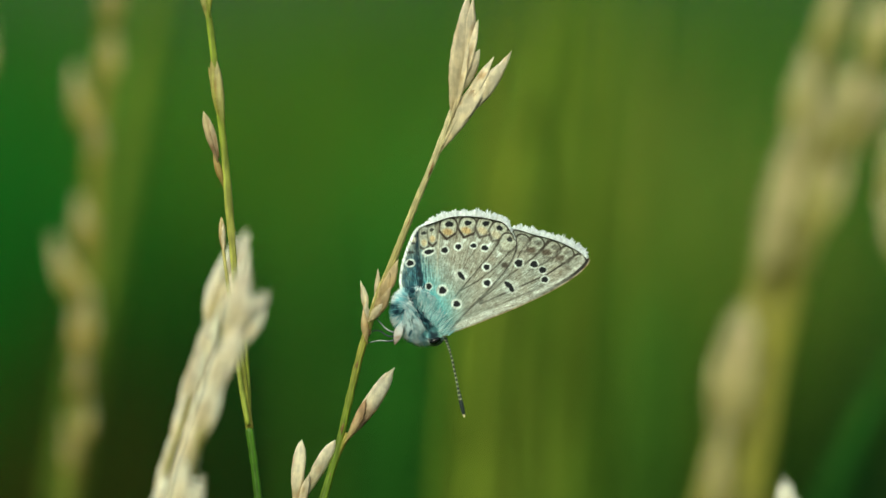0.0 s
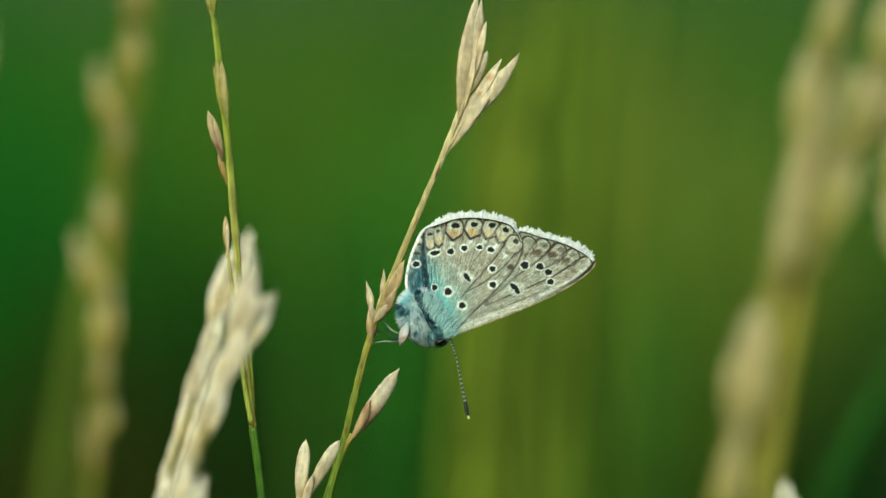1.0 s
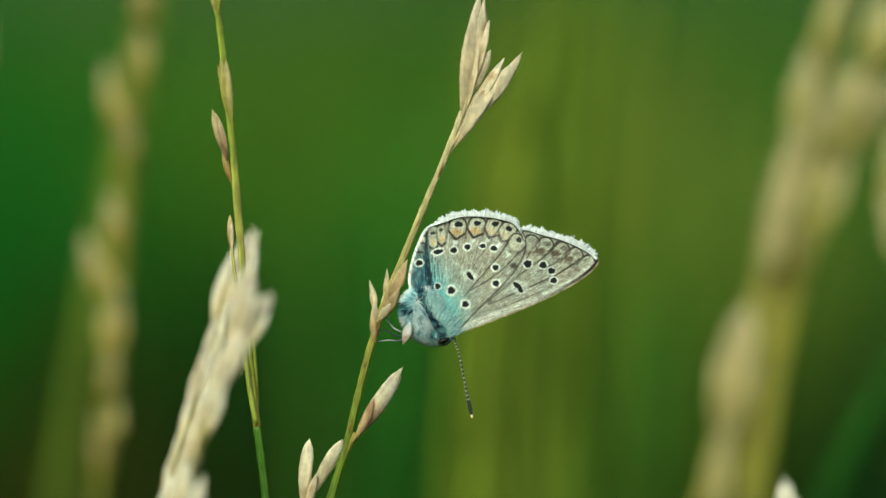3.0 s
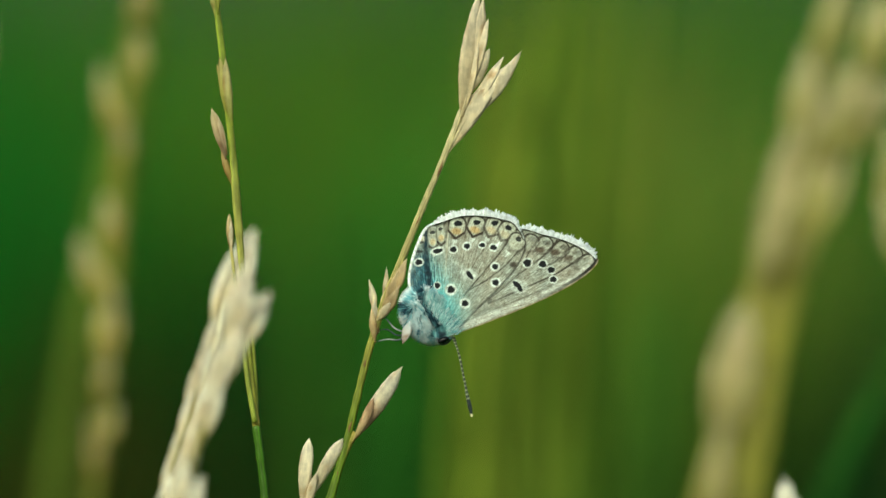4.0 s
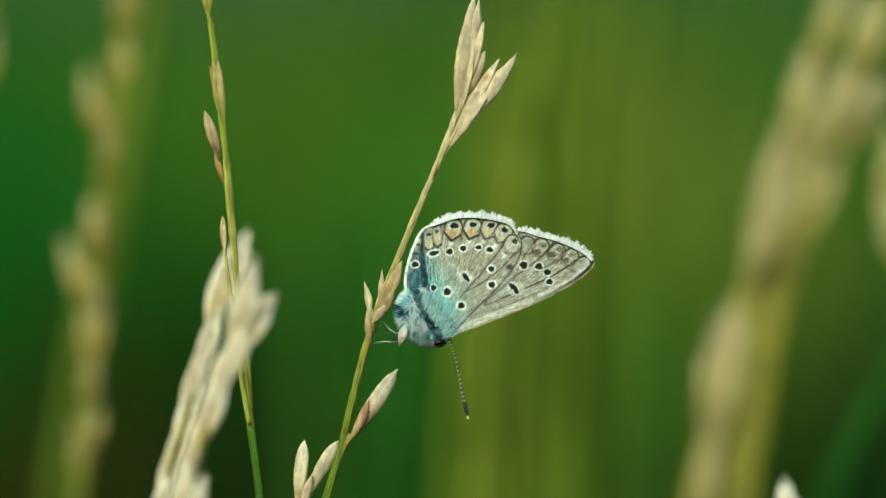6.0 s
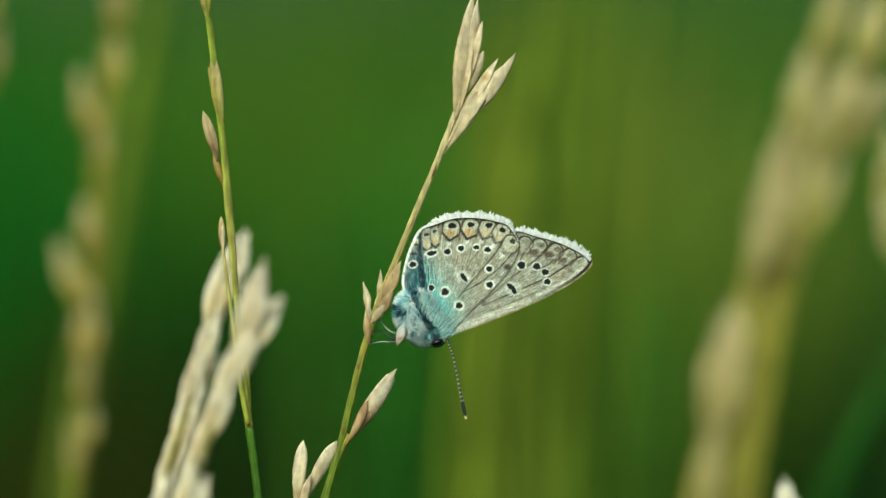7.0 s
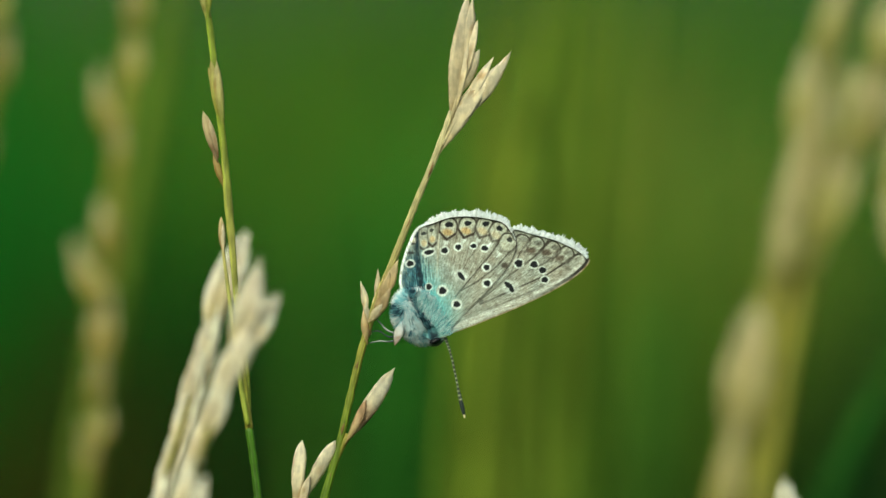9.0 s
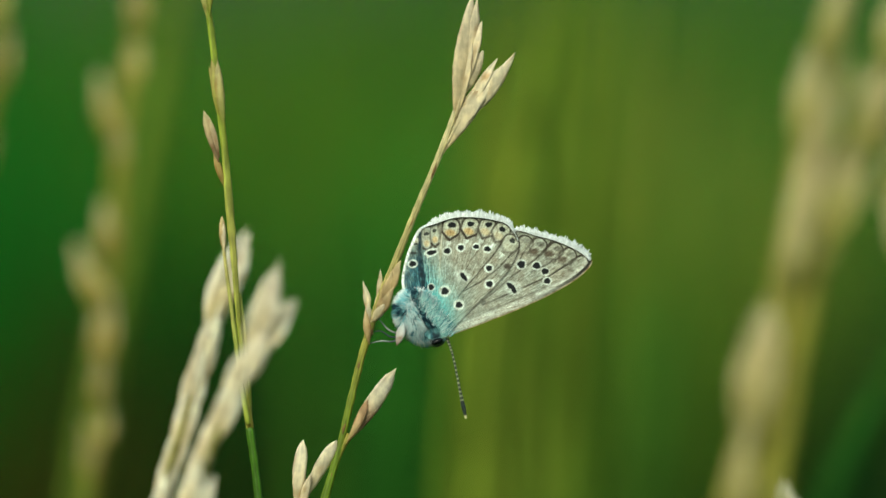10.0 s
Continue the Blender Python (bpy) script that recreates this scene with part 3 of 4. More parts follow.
def soft(x, edge, width):
    """1 inside the edge, 0 outside, over a width."""
    return np.clip((edge - x) / width + 0.5, 0, 1)


def ruffle(X, Y, scale, seed):
    return np.array([noise.noise(Vector((x * scale, y * scale, seed))) for x, y in zip(X, Y)])


HIND = [(768, 600), (744, 588), (722, 545), (707, 503), (711, 466), (722, 432), (738, 403), (770, 389), (800, 380), (835, 379), (870, 384), (897, 394), (914, 422), (912, 448), (896, 477), (865, 513), (825, 552), (795, 585)]
FORE = [(760, 592), (772, 600), (800, 590), (850, 571), (905, 549), (950, 529), (990, 508), (1022, 487), (1042, 466), (1041, 455), (1022, 439), (985, 422), (945, 411), (905, 402), (870, 420), (830, 490), (790, 550)]
BLACK, WHITE = lin(20, 24, 28), lin(214, 218, 208)
GREY, BEIGE = lin(160, 164, 152), lin(166, 160, 142)
TEAL, DEEP = lin(112, 174, 172), lin(22, 64, 78)
ORANGE = lin(192, 154, 92)


def rings(C, X, Y, spots):
    """Eye spots: (x, y, half length, half height, turn in degrees, white halo, strength)."""
    for x, y, a, b, turn, halo, s in spots:
        w = radians(turn)
        u = (X - x) * math.cos(w) + (Y - y) * math.sin(w)
        v = -(X - x) * math.sin(w) + (Y - y) * math.cos(w)
        r = np.hypot(u / a, v / b) * (1 + 0.07 * np.sin(3 * np.arctan2(v, u) + x) + 0.05 * np.sin(5 * np.arctan2(v, u) + y))
        halo *= 0.64
        ro = np.hypot(u / (a + max(halo, 0.1)), v / (b + max(halo, 0.1)))
        if halo:
            C = blend(C, WHITE, soft(ro, 1, 0.28) * 0.92)
        C = blend(C, BLACK, soft(r, 1, 0.35) * s)
    return C


def cells(C, X, Y, base, marks, half, orange, outline=1.0):
    """Marginal cells: a dark arch round a spot, an orange bow and a dark chevron inward of it."""
    for x, y, rise, strength in marks:
        ex, ey = x - base[0], y - base[1]
        ln = math.hypot(ex, ey)
        ex, ey = ex / ln, ey / ln
        r = (X - x) * ex + (Y - y) * ey
        t = -(X - x) * ey + (Y - y) * ex
        near = (np.abs(t) < half * 1.5) & (r > -40) & (r < 25)
        C = blend(C, lin(190, 190, 172), near * soft(np.hypot(t / half, (r + 4) / 17), 1, 0.3) * (0.75 if orange else 0.3))
        C = blend(C, ORANGE, soft(np.hypot(t / (half * 0.62), (r + 14) / 6), 1, 0.7) * orange * strength ** 2)
        arch = np.abs(np.hypot(t / half, np.maximum(r + 2, 0) / (rise + 2)) - 1) * half
        C = blend(C, lin(66, 58, 48), outline * near * (r > -24) * soft(arch, 1.8, 1.8) * np.clip(1.0 + 0.03 * r, 0.35, 0.95))
        chev = np.abs(r + 27 - np.abs(t) * 0.85)
        C = blend(C, lin(66, 54, 44), near * (np.abs(t) < half) * soft(chev, 2.6, 2.5) * strength)
        C = blend(C, WHITE, near * soft(np.abs(t), (r + 46) * 0.32, 3) * (r < -29) * (r > -46) * 0.7 * min(1, orange * 2))
    return C


def hind_tints(X, Y):
    base = (768, 592)
    C = np.tile(np.array(GREY), (len(X), 1))
    C = blend(C, BEIGE, 0.5 + 0.6 * ruffle(X, Y, 0.03, 2))
    C = blend(C, lin(140, 128, 108), 0.9 * np.clip(ruffle(X, Y, 0.06, 4), 0, 1))
    ang = np.degrees(np.arctan2(base[1] - Y, X - base[0]))
    rad = np.hypot(X - base[0], Y - base[1])
    streaks = 0.6 * ruffle(ang * 1.6, rad * 0.10, 0.9, 6) + 0.7 * ruffle(ang * 3.2, rad * 0.25, 0.9, 7)
    C = blend(C, lin(104, 98, 84), 0.8 * np.clip(streaks, 0, 1))
    C = blend(C, lin(190, 188, 174), 0.8 * np.clip(-streaks, 0, 1))
    # veins: pale near the fold, darker towards the front edge
    for line, tone, w, s in (
        ([(778, 388), (776, 430), (773, 490)], lin(206, 196, 172), 1.6, 0.55), ([(812, 383), (806, 425), (796, 480)], lin(128, 116, 98), 1.0, 0.5),
        ([(845, 383), (836, 420), (820, 470)], lin(112, 100, 84), 1.1, 0.6), ([(873, 388), (860, 414), (834, 452), (816, 482)], lin(100, 90, 74), 1.2, 0.7),
        ([(897, 407), (868, 450), (838, 486), (806, 524)], lin(72, 64, 52), 1.4, 0.9), ([(910, 437), (880, 470), (848, 496), (816, 514)], lin(72, 64, 52), 1.4, 0.9),
        ([(806, 524), (790, 548), (774, 580)], lin(100, 110, 104), 1.1, 0.5), ([(830, 541), (806, 560), (780, 584)], lin(100, 104, 94), 1.1, 0.5)):
        dd, al = seg_dist(X, Y, line)
        C = blend(C, tone, soft(dd, w, 1.6) * s * (0.85 + 0.5 * streaks))
    # blue dusting at the base
    blue = np.exp(-(((X - 746) / 26) ** 2 + ((Y - 535) / 70) ** 2)) + 0.85 * np.exp(-(((X - 772) / 36) ** 2 + ((Y - 556) / 52) ** 2))
    blue = blue * (1.0 + 0.45 * streaks)
    C = blend(C, TEAL, 1.02 * blue)
    C = blend(C, lin(40, 124, 136), 0.9 * np.exp(-(((X - 738) / 15) ** 2 + ((Y - 500) / 48) ** 2)) * (0.8 + streaks))
    # folded inner margin: teal scales, with the bent fold's shade put into the tint
    fold = [(739, 404), (738, 440), (741, 475), (748, 522), (757, 560), (770, 596)]
    dd, al = seg_dist(X, Y, fold)
    left = X < np.interp(Y, [p[1] for p in fold], [p[0] for p in fold])
    C = blend(C, lin(34, 84, 98), left * np.clip((Y - 425) / 50, 0.15, 0.85) * np.clip(0.85 + 0.8 * ruffle(X * 2.4, Y * 0.4, 0.16, 23), 0, 1))
    stroke = ruffle(X * 2.6, Y * 0.35, 0.16, 21)
    C = blend(C, DEEP, (np.exp(-(((X - 742) / 20) ** 2 + ((Y - 500) / 60) ** 2))) * np.clip(4.0 * stroke, 0, 1))
    C = blend(C, lin(176, 212, 206), (np.exp(-(((X - 756) / 22) ** 2 + ((Y - 545) / 60) ** 2))) * np.clip(-3.0 * stroke, 0, 0.8))
    C = blend(C, lin(20, 50, 60), soft(dd, 3.4 + 4.0 * al, 5.0) * np.clip(0.85 + 0.7 * ruffle(X, Y, 0.10, 8), 0, 1))
    C = blend(C, lin(16, 40, 52), soft(np.hypot((X - 737 - (Y - 530) * 0.35) / 7, (Y - 528) / 20), 1, 0.8) * np.clip(0.75 + ruffle(X, Y, 0.2, 9), 0, 1))
    C = blend(C, lin(190, 180, 158), left * soft(np.hypot((X - 728) / 8, (Y - 424) / 9), 1, 0.6) * 0.8)
    for bx, by in ((729, 418), (727, 431), (725, 447)):
        C = blend(C, lin(58, 62, 60), left * soft(np.hypot((X - bx) / 9, (Y - by) / 2.4), 1, 0.5) * 0.9)
    C = cells(C, X, Y, base, [(749, 416, 9, 0.8), (765, 409, 11, 0.9)], 8.0, 0.7, 0.4)
    C = cells(C, X, Y, base, [(794, 397, 13, 1.0), (829, 395, 12, 1.0), (860, 396, 11, 0.75), (885, 404, 11, 0.6), (903, 424, 9, 0.3)], 15.5, 0.7)
    C = rings(C, X, Y, [(750, 413, 5, 3, -10, 0, 0.9), (764, 407, 4, 3, -20, 0, 0.8), (795, 397, 7.5, 5, 0, 0, 1), (828, 395, 6.5, 4.5, -5, 0, 1), (860, 396, 6.5, 4.5, -10, 0, 1), (884, 404, 6, 4.5, 25, 0, 1), (902, 424, 5, 4.5, 30, 0, 0.9)])
    C = rings(C, X, Y, [(726, 466, 6.5, 5, -12, 4, 1), (759, 446, 9, 4.2, -12, 4.5, 1), (787, 443, 6, 5, -10, 4.5, 1), (811, 437, 5.5, 5, 0, 4.5, 1), (838, 435, 5.5, 4, 0, 4, 1), (858, 439, 6, 4.5, 10, 5, 1),
                        (861, 473, 5.5, 5, 0, 5, 1), (862, 501, 6, 5.5, 0, 5.5, 1), (783, 514, 6.5, 6.5, 0, 6, 1), (759, 507, 5, 5.5, 0, 2.5, 1.0), (808, 538, 6, 5.5, 0, 6, 1)])
    C = blend(C, lin(66, 54, 42), soft(np.hypot((X - 893) / 6.5, (Y - 469) / 5), 1, 0.6) * 0.85)
    # cell-end bar with its pale wedge
    C = blend(C, WHITE, soft(np.hypot((X - 815) / 13, (Y - 486) / 10), 1, 0.7) * 0.65)
    C = rings(C, X, Y, [(816, 488, 9, 4, 52, 0, 1)])
    # rims
    rim = [tuple(p) for p in bent(HIND, 360)]
    top = rim[int(len(rim) * 6 / 18):int(len(rim) * 12 / 18)]
    side = rim[int(len(rim) * 11.5 / 18):int(len(rim) * 17 / 18)]
    inner = rim[int(len(rim) * 2.2 / 18):int(len(rim) * 6 / 18)]
    dd, al = seg_dist(X, Y, top)
    C = blend(C, lin(72, 64, 58), soft(np.abs(dd - 5), 1.4, 1.6) * 0.75)
    C = blend(C, lin(225, 235, 230), soft(dd, 3, 2))
    dd, al = seg_dist(X, Y, side)
    C = blend(C, lin(70, 62, 54), soft(dd, 2.2, 1.8) * np.clip(1.0 - 0.85 * al, 0, 1))
    dd, al = seg_dist(X, Y, inner)
    C = blend(C, lin(228, 230, 222), soft(dd, 4.5, 3) * 0.95)
    return C


def fore_tints(X, Y):
    base = (768, 598)
    C = np.tile(np.array(GREY), (len(X), 1))
    C = blend(C, BEIGE, 0.4 + 0.6 * ruffle(X, Y, 0.03, 12))
    ang = np.degrees(np.arctan2(base[1] - Y, X - base[0]))
    rad = np.hypot(X - base[0], Y - base[1])
    streaks = 0.6 * ruffle(ang * 2.0, rad * 0.10, 0.9, 16) + 0.7 * ruffle(ang * 4.0, rad * 0.25, 0.9, 17)
    C = blend(C, lin(104, 98, 84), 0.8 * np.clip(streaks, 0, 1))
    C = blend(C, lin(190, 188, 176), 0.8 * np.clip(-streaks, 0, 1))
    C = blend(C, lin(128, 116, 98), 0.5 * np.clip(ruffle(X, Y, 0.08, 14), 0, 1))
    for line, w, s in (
        ([(939, 420), (921, 446), (905, 480)], 1.4, 0.9), ([(970, 426), (944, 456), (902, 487)], 1.5, 0.9), ([(998, 437), (966, 464), (935, 480)], 1.4, 0.85),
        ([(1022, 450), (968, 486), (905, 514), (850, 538)], 1.6, 0.95), ([(1038, 468), (1000, 490), (940, 516), (860, 548)], 1.2, 0.55), ([(902, 487), (870, 515), (820, 556)], 1.2, 0.6)):
        dd, al = seg_dist(X, Y, line)
        C = blend(C, lin(70, 62, 52), soft(dd, w, 1.6) * s * np.clip(1.15 - 0.6 * al, 0, 1))
    C = blend(C, TEAL, 0.9 * np.exp(-(((X - 775) / 34) ** 2 + ((Y - 585) / 22) ** 2)))
    C = cells(C, X, Y, (850, 560), [(927, 424, 8, 0.3), (952, 429, 9, 0.45), (982, 437, 8, 0.45), (1006, 447, 8, 0.35), (1028, 462, 8, 0.2)], 13.5, 0.0)
    for bx, by, s in ((952, 430, 0.6), (983, 438, 0.6), (1006, 448, 0.5), (927, 424, 0.4), (1024, 460, 0.3)):
        C = blend(C, lin(66, 60, 52), soft(np.hypot((X - bx) / 8.5, (Y - by) / 4.5), 1, 0.6) * s)
    for bx, by, s in ((941, 443, 0.85), (967, 447, 0.85), (992, 457, 0.7), (1006, 474, 0.35)):
        C = blend(C, lin(84, 66, 50), soft(np.hypot((X - bx) / 8, (Y - by) / 5.5), 1, 0.7) * s)
    C = rings(C, X, Y, [(918, 466, 7, 6.8, 0, 3.5, 1), (945, 468, 6.8, 6, 0, 3, 1), (960, 478, 6.5, 5.5, 0, 3, 1), (964, 495, 6, 5.2, 0, 3.5, 1), (852, 534, 5, 2.5, -40, 0, 0.5)])
    C = blend(C, WHITE, soft(np.hypot((X - 904) / 15, (Y - 508) / 12), 1, 0.4) * 0.5)
    C = rings(C, X, Y, [(899, 504, 7.5, 4.5, 35, 0, 1), (905, 511, 6.5, 4, 70, 0, 1)])
    rim = [tuple(p) for p in bent(FORE, 340)]
    n = len(rim)
    dd, al = seg_dist(X, Y, rim[int(n * 9 / 17):int(n * 13 / 17)])
    C = blend(C, lin(84, 76, 68), soft(np.abs(dd - 5), 1.4, 1.6) * 0.75)
    C = blend(C, lin(225, 235, 230), soft(dd, 3, 2))
    dd, al = seg_dist(X, Y, rim[int(n * 1 / 17):int(n * 9 / 17)])
    C = blend(C, lin(206, 204, 192), soft(np.abs(dd - 9), 5, 4) * 0.6)
    C = blend(C, lin(48, 42, 36), soft(np.abs(dd - 5), 2.6, 2.0) * np.clip(al * 2.6 - 1.0, 0, 1))
    C = blend(C, lin(150, 128, 88), soft(dd, 1.8, 2) * 0.8)
    return C


def wing(name, outline, tints, centre, depth, around, rings_in, parent, label):
    """A wing blade: a fan of fine rings inside its outline, lightly pleated along the veins. depth gives its distance from the sharp plane."""
    O = bent(outline, around)
    r = np.linspace(0, 1, rings_in + 1)[1:]
    X = np.concatenate([[centre[0]], (centre[0] + r[:, None] * (O[None, :, 0] - centre[0])).ravel()])
    Y = np.concatenate([[centre[1]], (centre[1] + r[:, None] * (O[None, :, 1] - centre[1])).ravel()])
    n = len(O)
    C = tints(X, Y) * np.array((0.86, 0.92, 0.935))
    ang = np.arctan2(595 - Y, X - 766)
    rad = np.hypot(X - 766, Y - 595)
    fibre = ruffle(ang * 160, rad * 0.16, 0.55, 31) + 0.7 * ruffle(ang * 70, rad * 0.07, 0.6, 33)
    patch = ruffle(X, Y, 0.045, 35)
    mottle = ruffle(X, Y, 0.34, 37) + 0.6 * ruffle(X, Y, 0.16, 39)
    C = C * (1.03 + 0.12 * patch[:, None] + (0.44 * fibre + 0.28 * mottle)[:, None] * np.array((0.9, 1.0, 1.12)))
    C = 0.36 * (np.maximum(C, 0.001) / 0.36) ** 1.2
    D = depth(X, Y) + 0.018 * np.sin(ang * 42) * np.clip(rad / 150, 0, 1)
    P = np.array(AIM)[None] + np.outer((X - 784) * CELL, np.array(RIGHT)) + np.outer((441 - Y) * CELL, np.array(UP)) + np.outer(D * 1e-3, np.array(AWAY))
    j = np.arange(n)
    F = [(0, 1 + a, 1 + (a + 1) % n) for a in range(n)]
    V = P.tolist()
    for i in range(rings_in - 1):
        o, p = 1 + i * n, 1 + (i + 1) * n
        F += list(zip((o + j).tolist(), (p + j).tolist(), (p + (j + 1) % n).tolist(), (o + (j + 1) % n).tolist()))
    return part(name, V, F, C, M_WING, parent, label)


def hairs(roots, ways, lengths, widths, tints, rng, curl=0.25, blunt=0.5):
    """Tapered hairs, each a bent three-sided spike."""
    V, F, K = [], [], []
    for p, w, l, b, c in zip(roots, ways, lengths, widths, tints):
        w = w.normalized()
        s = w.orthogonal().normalized()
        q = w.cross(s)
        off = (s * rng.uniform(-1, 1) + q * rng.uniform(-1, 1)) * (curl * l)
        o = len(V)
        for f, g in ((0, 1.0), (blunt, 0.8)):
            m = p + w * (l * f) + off * (f * f)
            for k in range(3):
                z = k * math.tau / 3
                V.append(m + s * (b * g * math.cos(z)) + q * (b * g * math.sin(z)))
        V.append(p + w * l + off)
        K += [c] * 7
        for k in range(3):
            z = (k + 1) % 3
            F += [(o + k, o + z, o + 3 + z, o + 3 + k), (o + 3 + k, o + 3 + z, o + 6)]
    return V, F, K


def fringe(parent, line, depth, count, long, rng, label):
    """The white hair fringe along a wing's rim."""
    R, W, L, B, T = [], [], [], [], []
    q = len(line) - 1
    for _ in range(count):
        s = rng.random() * (q - 0.001)
        i = int(s)
        x, y = line[i] + (line[i + 1] - line[i]) * (s - i)
        tx, ty = line[i + 1] - line[i]
        m = math.hypot(tx, ty)
        nx, ny = ty / m, -tx / m
        clump = (0.62 + 1.0 * max(0, noise.noise(Vector((s * 70.0 / q, 5, 1)))) + 0.7 * max(0, noise.noise(Vector((s * 150.0 / q, 9, 1))))) * min(1, 0.45 + 4 * min(s / q, 1 - s / q))
        dep = depth + rng.uniform(-0.22, 0.22)
        R.append(spot(x - nx * 4, y - ny * 4, dep))
        W.append(RIGHT * (nx + rng.uniform(-0.3, 0.3)) + UP * (-ny + rng.uniform(-0.3, 0.3)) + AWAY * rng.uniform(-0.35, 0.35))
        L.append(long * CELL * clump * rng.uniform(0.6, 1.15))
        B.append(rng.uniform(1.0, 2.0) * CELL)
        g = rng.uniform(0.72, 1.0)
        T.append(np.array(lin(244, 252, 250)) * g)
    V, F, K = hairs(R, W, L, B, T, rng, 0.10, 0.82)
    part("fringe", V, F, K, M_FRINGE, parent, label)


def ball(centre, radii, tint, n=14, m=20, tilt=0.0):
    V, F, K = [], [], []
    ct, st = math.cos(tilt), math.sin(tilt)
    for i in range(n + 1):
        a = math.pi * i / n
        for j in range(m):
            b = math.tau * j / m
            x, y, z = radii[0] * math.sin(a) * math.cos(b), radii[1] * math.cos(a), radii[2] * math.sin(a) * math.sin(b)
            V.append(centre + RIGHT * (x * ct - y * st) + UP * (x * st + y * ct) + AWAY * z)
            K.append(tint)
    for i in range(n):
        for j in range(m):
            k = (j + 1) % m
            F.append((i * m + j, i * m + k, (i + 1) * m + k, (i + 1) * m + j))
    return V, F, K


def butterfly():
    r = random.Random(77)
    bug = thing("butterfly", spot(740, 570), "small blue butterfly with closed grey-beige, black-spotted wings", "butterfly")
    base = (766, 595)

    def apart(near, far):
        def depth(X, Y):
            f = np.clip(np.hypot(X - base[0], Y - base[1]) / 170, 0, 1)
            return near + (far - near) * f ** 0.7
        return depth

    wing_h = wing("hindwing", HIND, hind_tints, (795, 485), apart(-1.1, -0.42), 1260, 190, bug, "grey-beige hindwing with ringed black spots and orange bows")
    wing_f = wing("forewing", FORE, fore_tints, (905, 500), apart(-1.0, -0.33), 1190, 170, bug, "grey forewing with large black spots")
    far_f = wing("forewing", FORE, fore_tints, (905, 500), apart(1.0, 0.33), 170, 20, bug, "grey forewing with large black spots")
    far_h = wing("hindwing", HIND, hind_tints, (795, 485), apart(1.1, 0.42), 180, 22, bug, "grey-beige hindwing with ringed black spots and orange bows")
    hind_rim, fore_rim = bent(HIND, 360), bent(FORE, 340)
    hr = hind_rim[int(20 * 6.45):int(20 * 11.6)]
    fr = fore_rim[int(20 * 9):int(20 * 13)][::-1]
    fringe(wing_h, hr, -0.45, 2000, 11.5, r, "white hair fringe")
    fringe(wing_f, fr, -0.3, 1700, 11.5, r, "white hair fringe")
    fringe(far_f, fr, 0.3, 900, 11, r, "white hair fringe")
    fringe(far_h, hr, 0.45, 900, 11, r, "white hair fringe")
    V, F, K = ball(spot(739, 559), (1.65e-3, 2.2e-3, 0.95e-3), lin(130, 184, 194), tilt=radians(32))
    part("thorax", V, F, K, M_SKIN, bug)
    V, F, K = tube([spot(728, 545), spot(722, 500), spot(728, 455), spot(738, 425)], [0.7e-3, 0.55e-3, 0.4e-3, 0.15e-3], 16, 12, [lin(70, 120, 130), lin(150, 160, 150), lin(180, 180, 165)])
    part("abdomen", V, F, K, M_FUR, bug)
    V, F, K = ball(spot(768, 598), (0.85e-3, 0.75e-3, 1.0e-3), lin(40, 50, 56))
    head = part("head", V, F, K, M_SKIN, bug)
    for dep in (-0.75, 0.75):
        V, F, K = ball(spot(770, 603, dep * 1.15), (0.56e-3, 0.25e-3, 0.34e-3), lin(14, 16, 20), tilt=radians(24))
        part("eye", V, F, K, M_EYE, head, "glossy black eye")
    # fur over thorax and head
    R, W, L, B, T = [], [], [], [], []
    for _ in range(14000):
        z, b = r.uniform(-1, 1), r.uniform(0, math.tau)
        q = math.sqrt(1 - z * z)
        onhead = r.random() < 0.09
        cx, cy, ra, rb, rc, tl = (764, 591, 19, 13, 0.95, 0.2) if onhead else (739, 559, 34, 44, 1.0, 0.56)
        u, v = q * math.cos(b), q * math.sin(b)
        x = u * ra * math.cos(tl) - v * rb * math.sin(tl)
        y = u * ra * math.sin(tl) + v * rb * math.cos(tl)
        R.append(spot(cx + x, cy - y, z * rc if z > 0 else -rc * (1 - 0.4 * (1 - z * z))))
        edge = max(0.0, math.hypot(x / ra, y / rb) - 0.55) * 1.6
        out = (RIGHT * (x / 46) + UP * (y / 46)) * (1.5 * edge) - AWAY * 0.10
        W.append(out + RIGHT * (0.30 * (1 - edge)) - UP * 0.42 + RIGHT * r.uniform(-0.16, 0.16) + UP * r.uniform(-0.16, 0.16))
        L.append((r.uniform(8, 17) if not onhead else r.uniform(5, 10)) * CELL)
        B.append(r.uniform(0.36, 0.72) * CELL)
        px, py = cx + x + 4, cy - y + 5
        shade = max(0.95 * math.exp(-((px - 712) / 9) ** 2 - ((py - 551) / 10) ** 2), math.exp(-((px - np.interp(py, [515, 540, 590], [729, 738, 763])) / 8) ** 2) * (py < 590),
                    0.5 * math.exp(-((px - 728) / 10) ** 2 - ((py - 568) / 11) ** 2))
        rim = math.hypot(x / ra, y / rb)
        tuft = noise.noise(Vector((px * 0.16 + py * 0.07, py * 0.07, 2.5))) + r.uniform(-0.4, 0.4)
        if shade * r.uniform(0.6, 1.3) > 0.45:
            c = lin(20, 58, 76) if r.random() < 0.8 else lin(120, 186, 194)
        elif rim > 0.74 or onhead:
            c = lin(234, 247, 248) if tuft > -0.14 else lin(134, 198, 208)
        else:
            c = lin(218, 240, 242) if tuft > 0.0 else lin(140, 202, 212) if tuft > -0.28 else lin(40, 100, 122)
        T.append(np.minimum(np.array(c) * r.uniform(0.85, 1.1), 0.95))
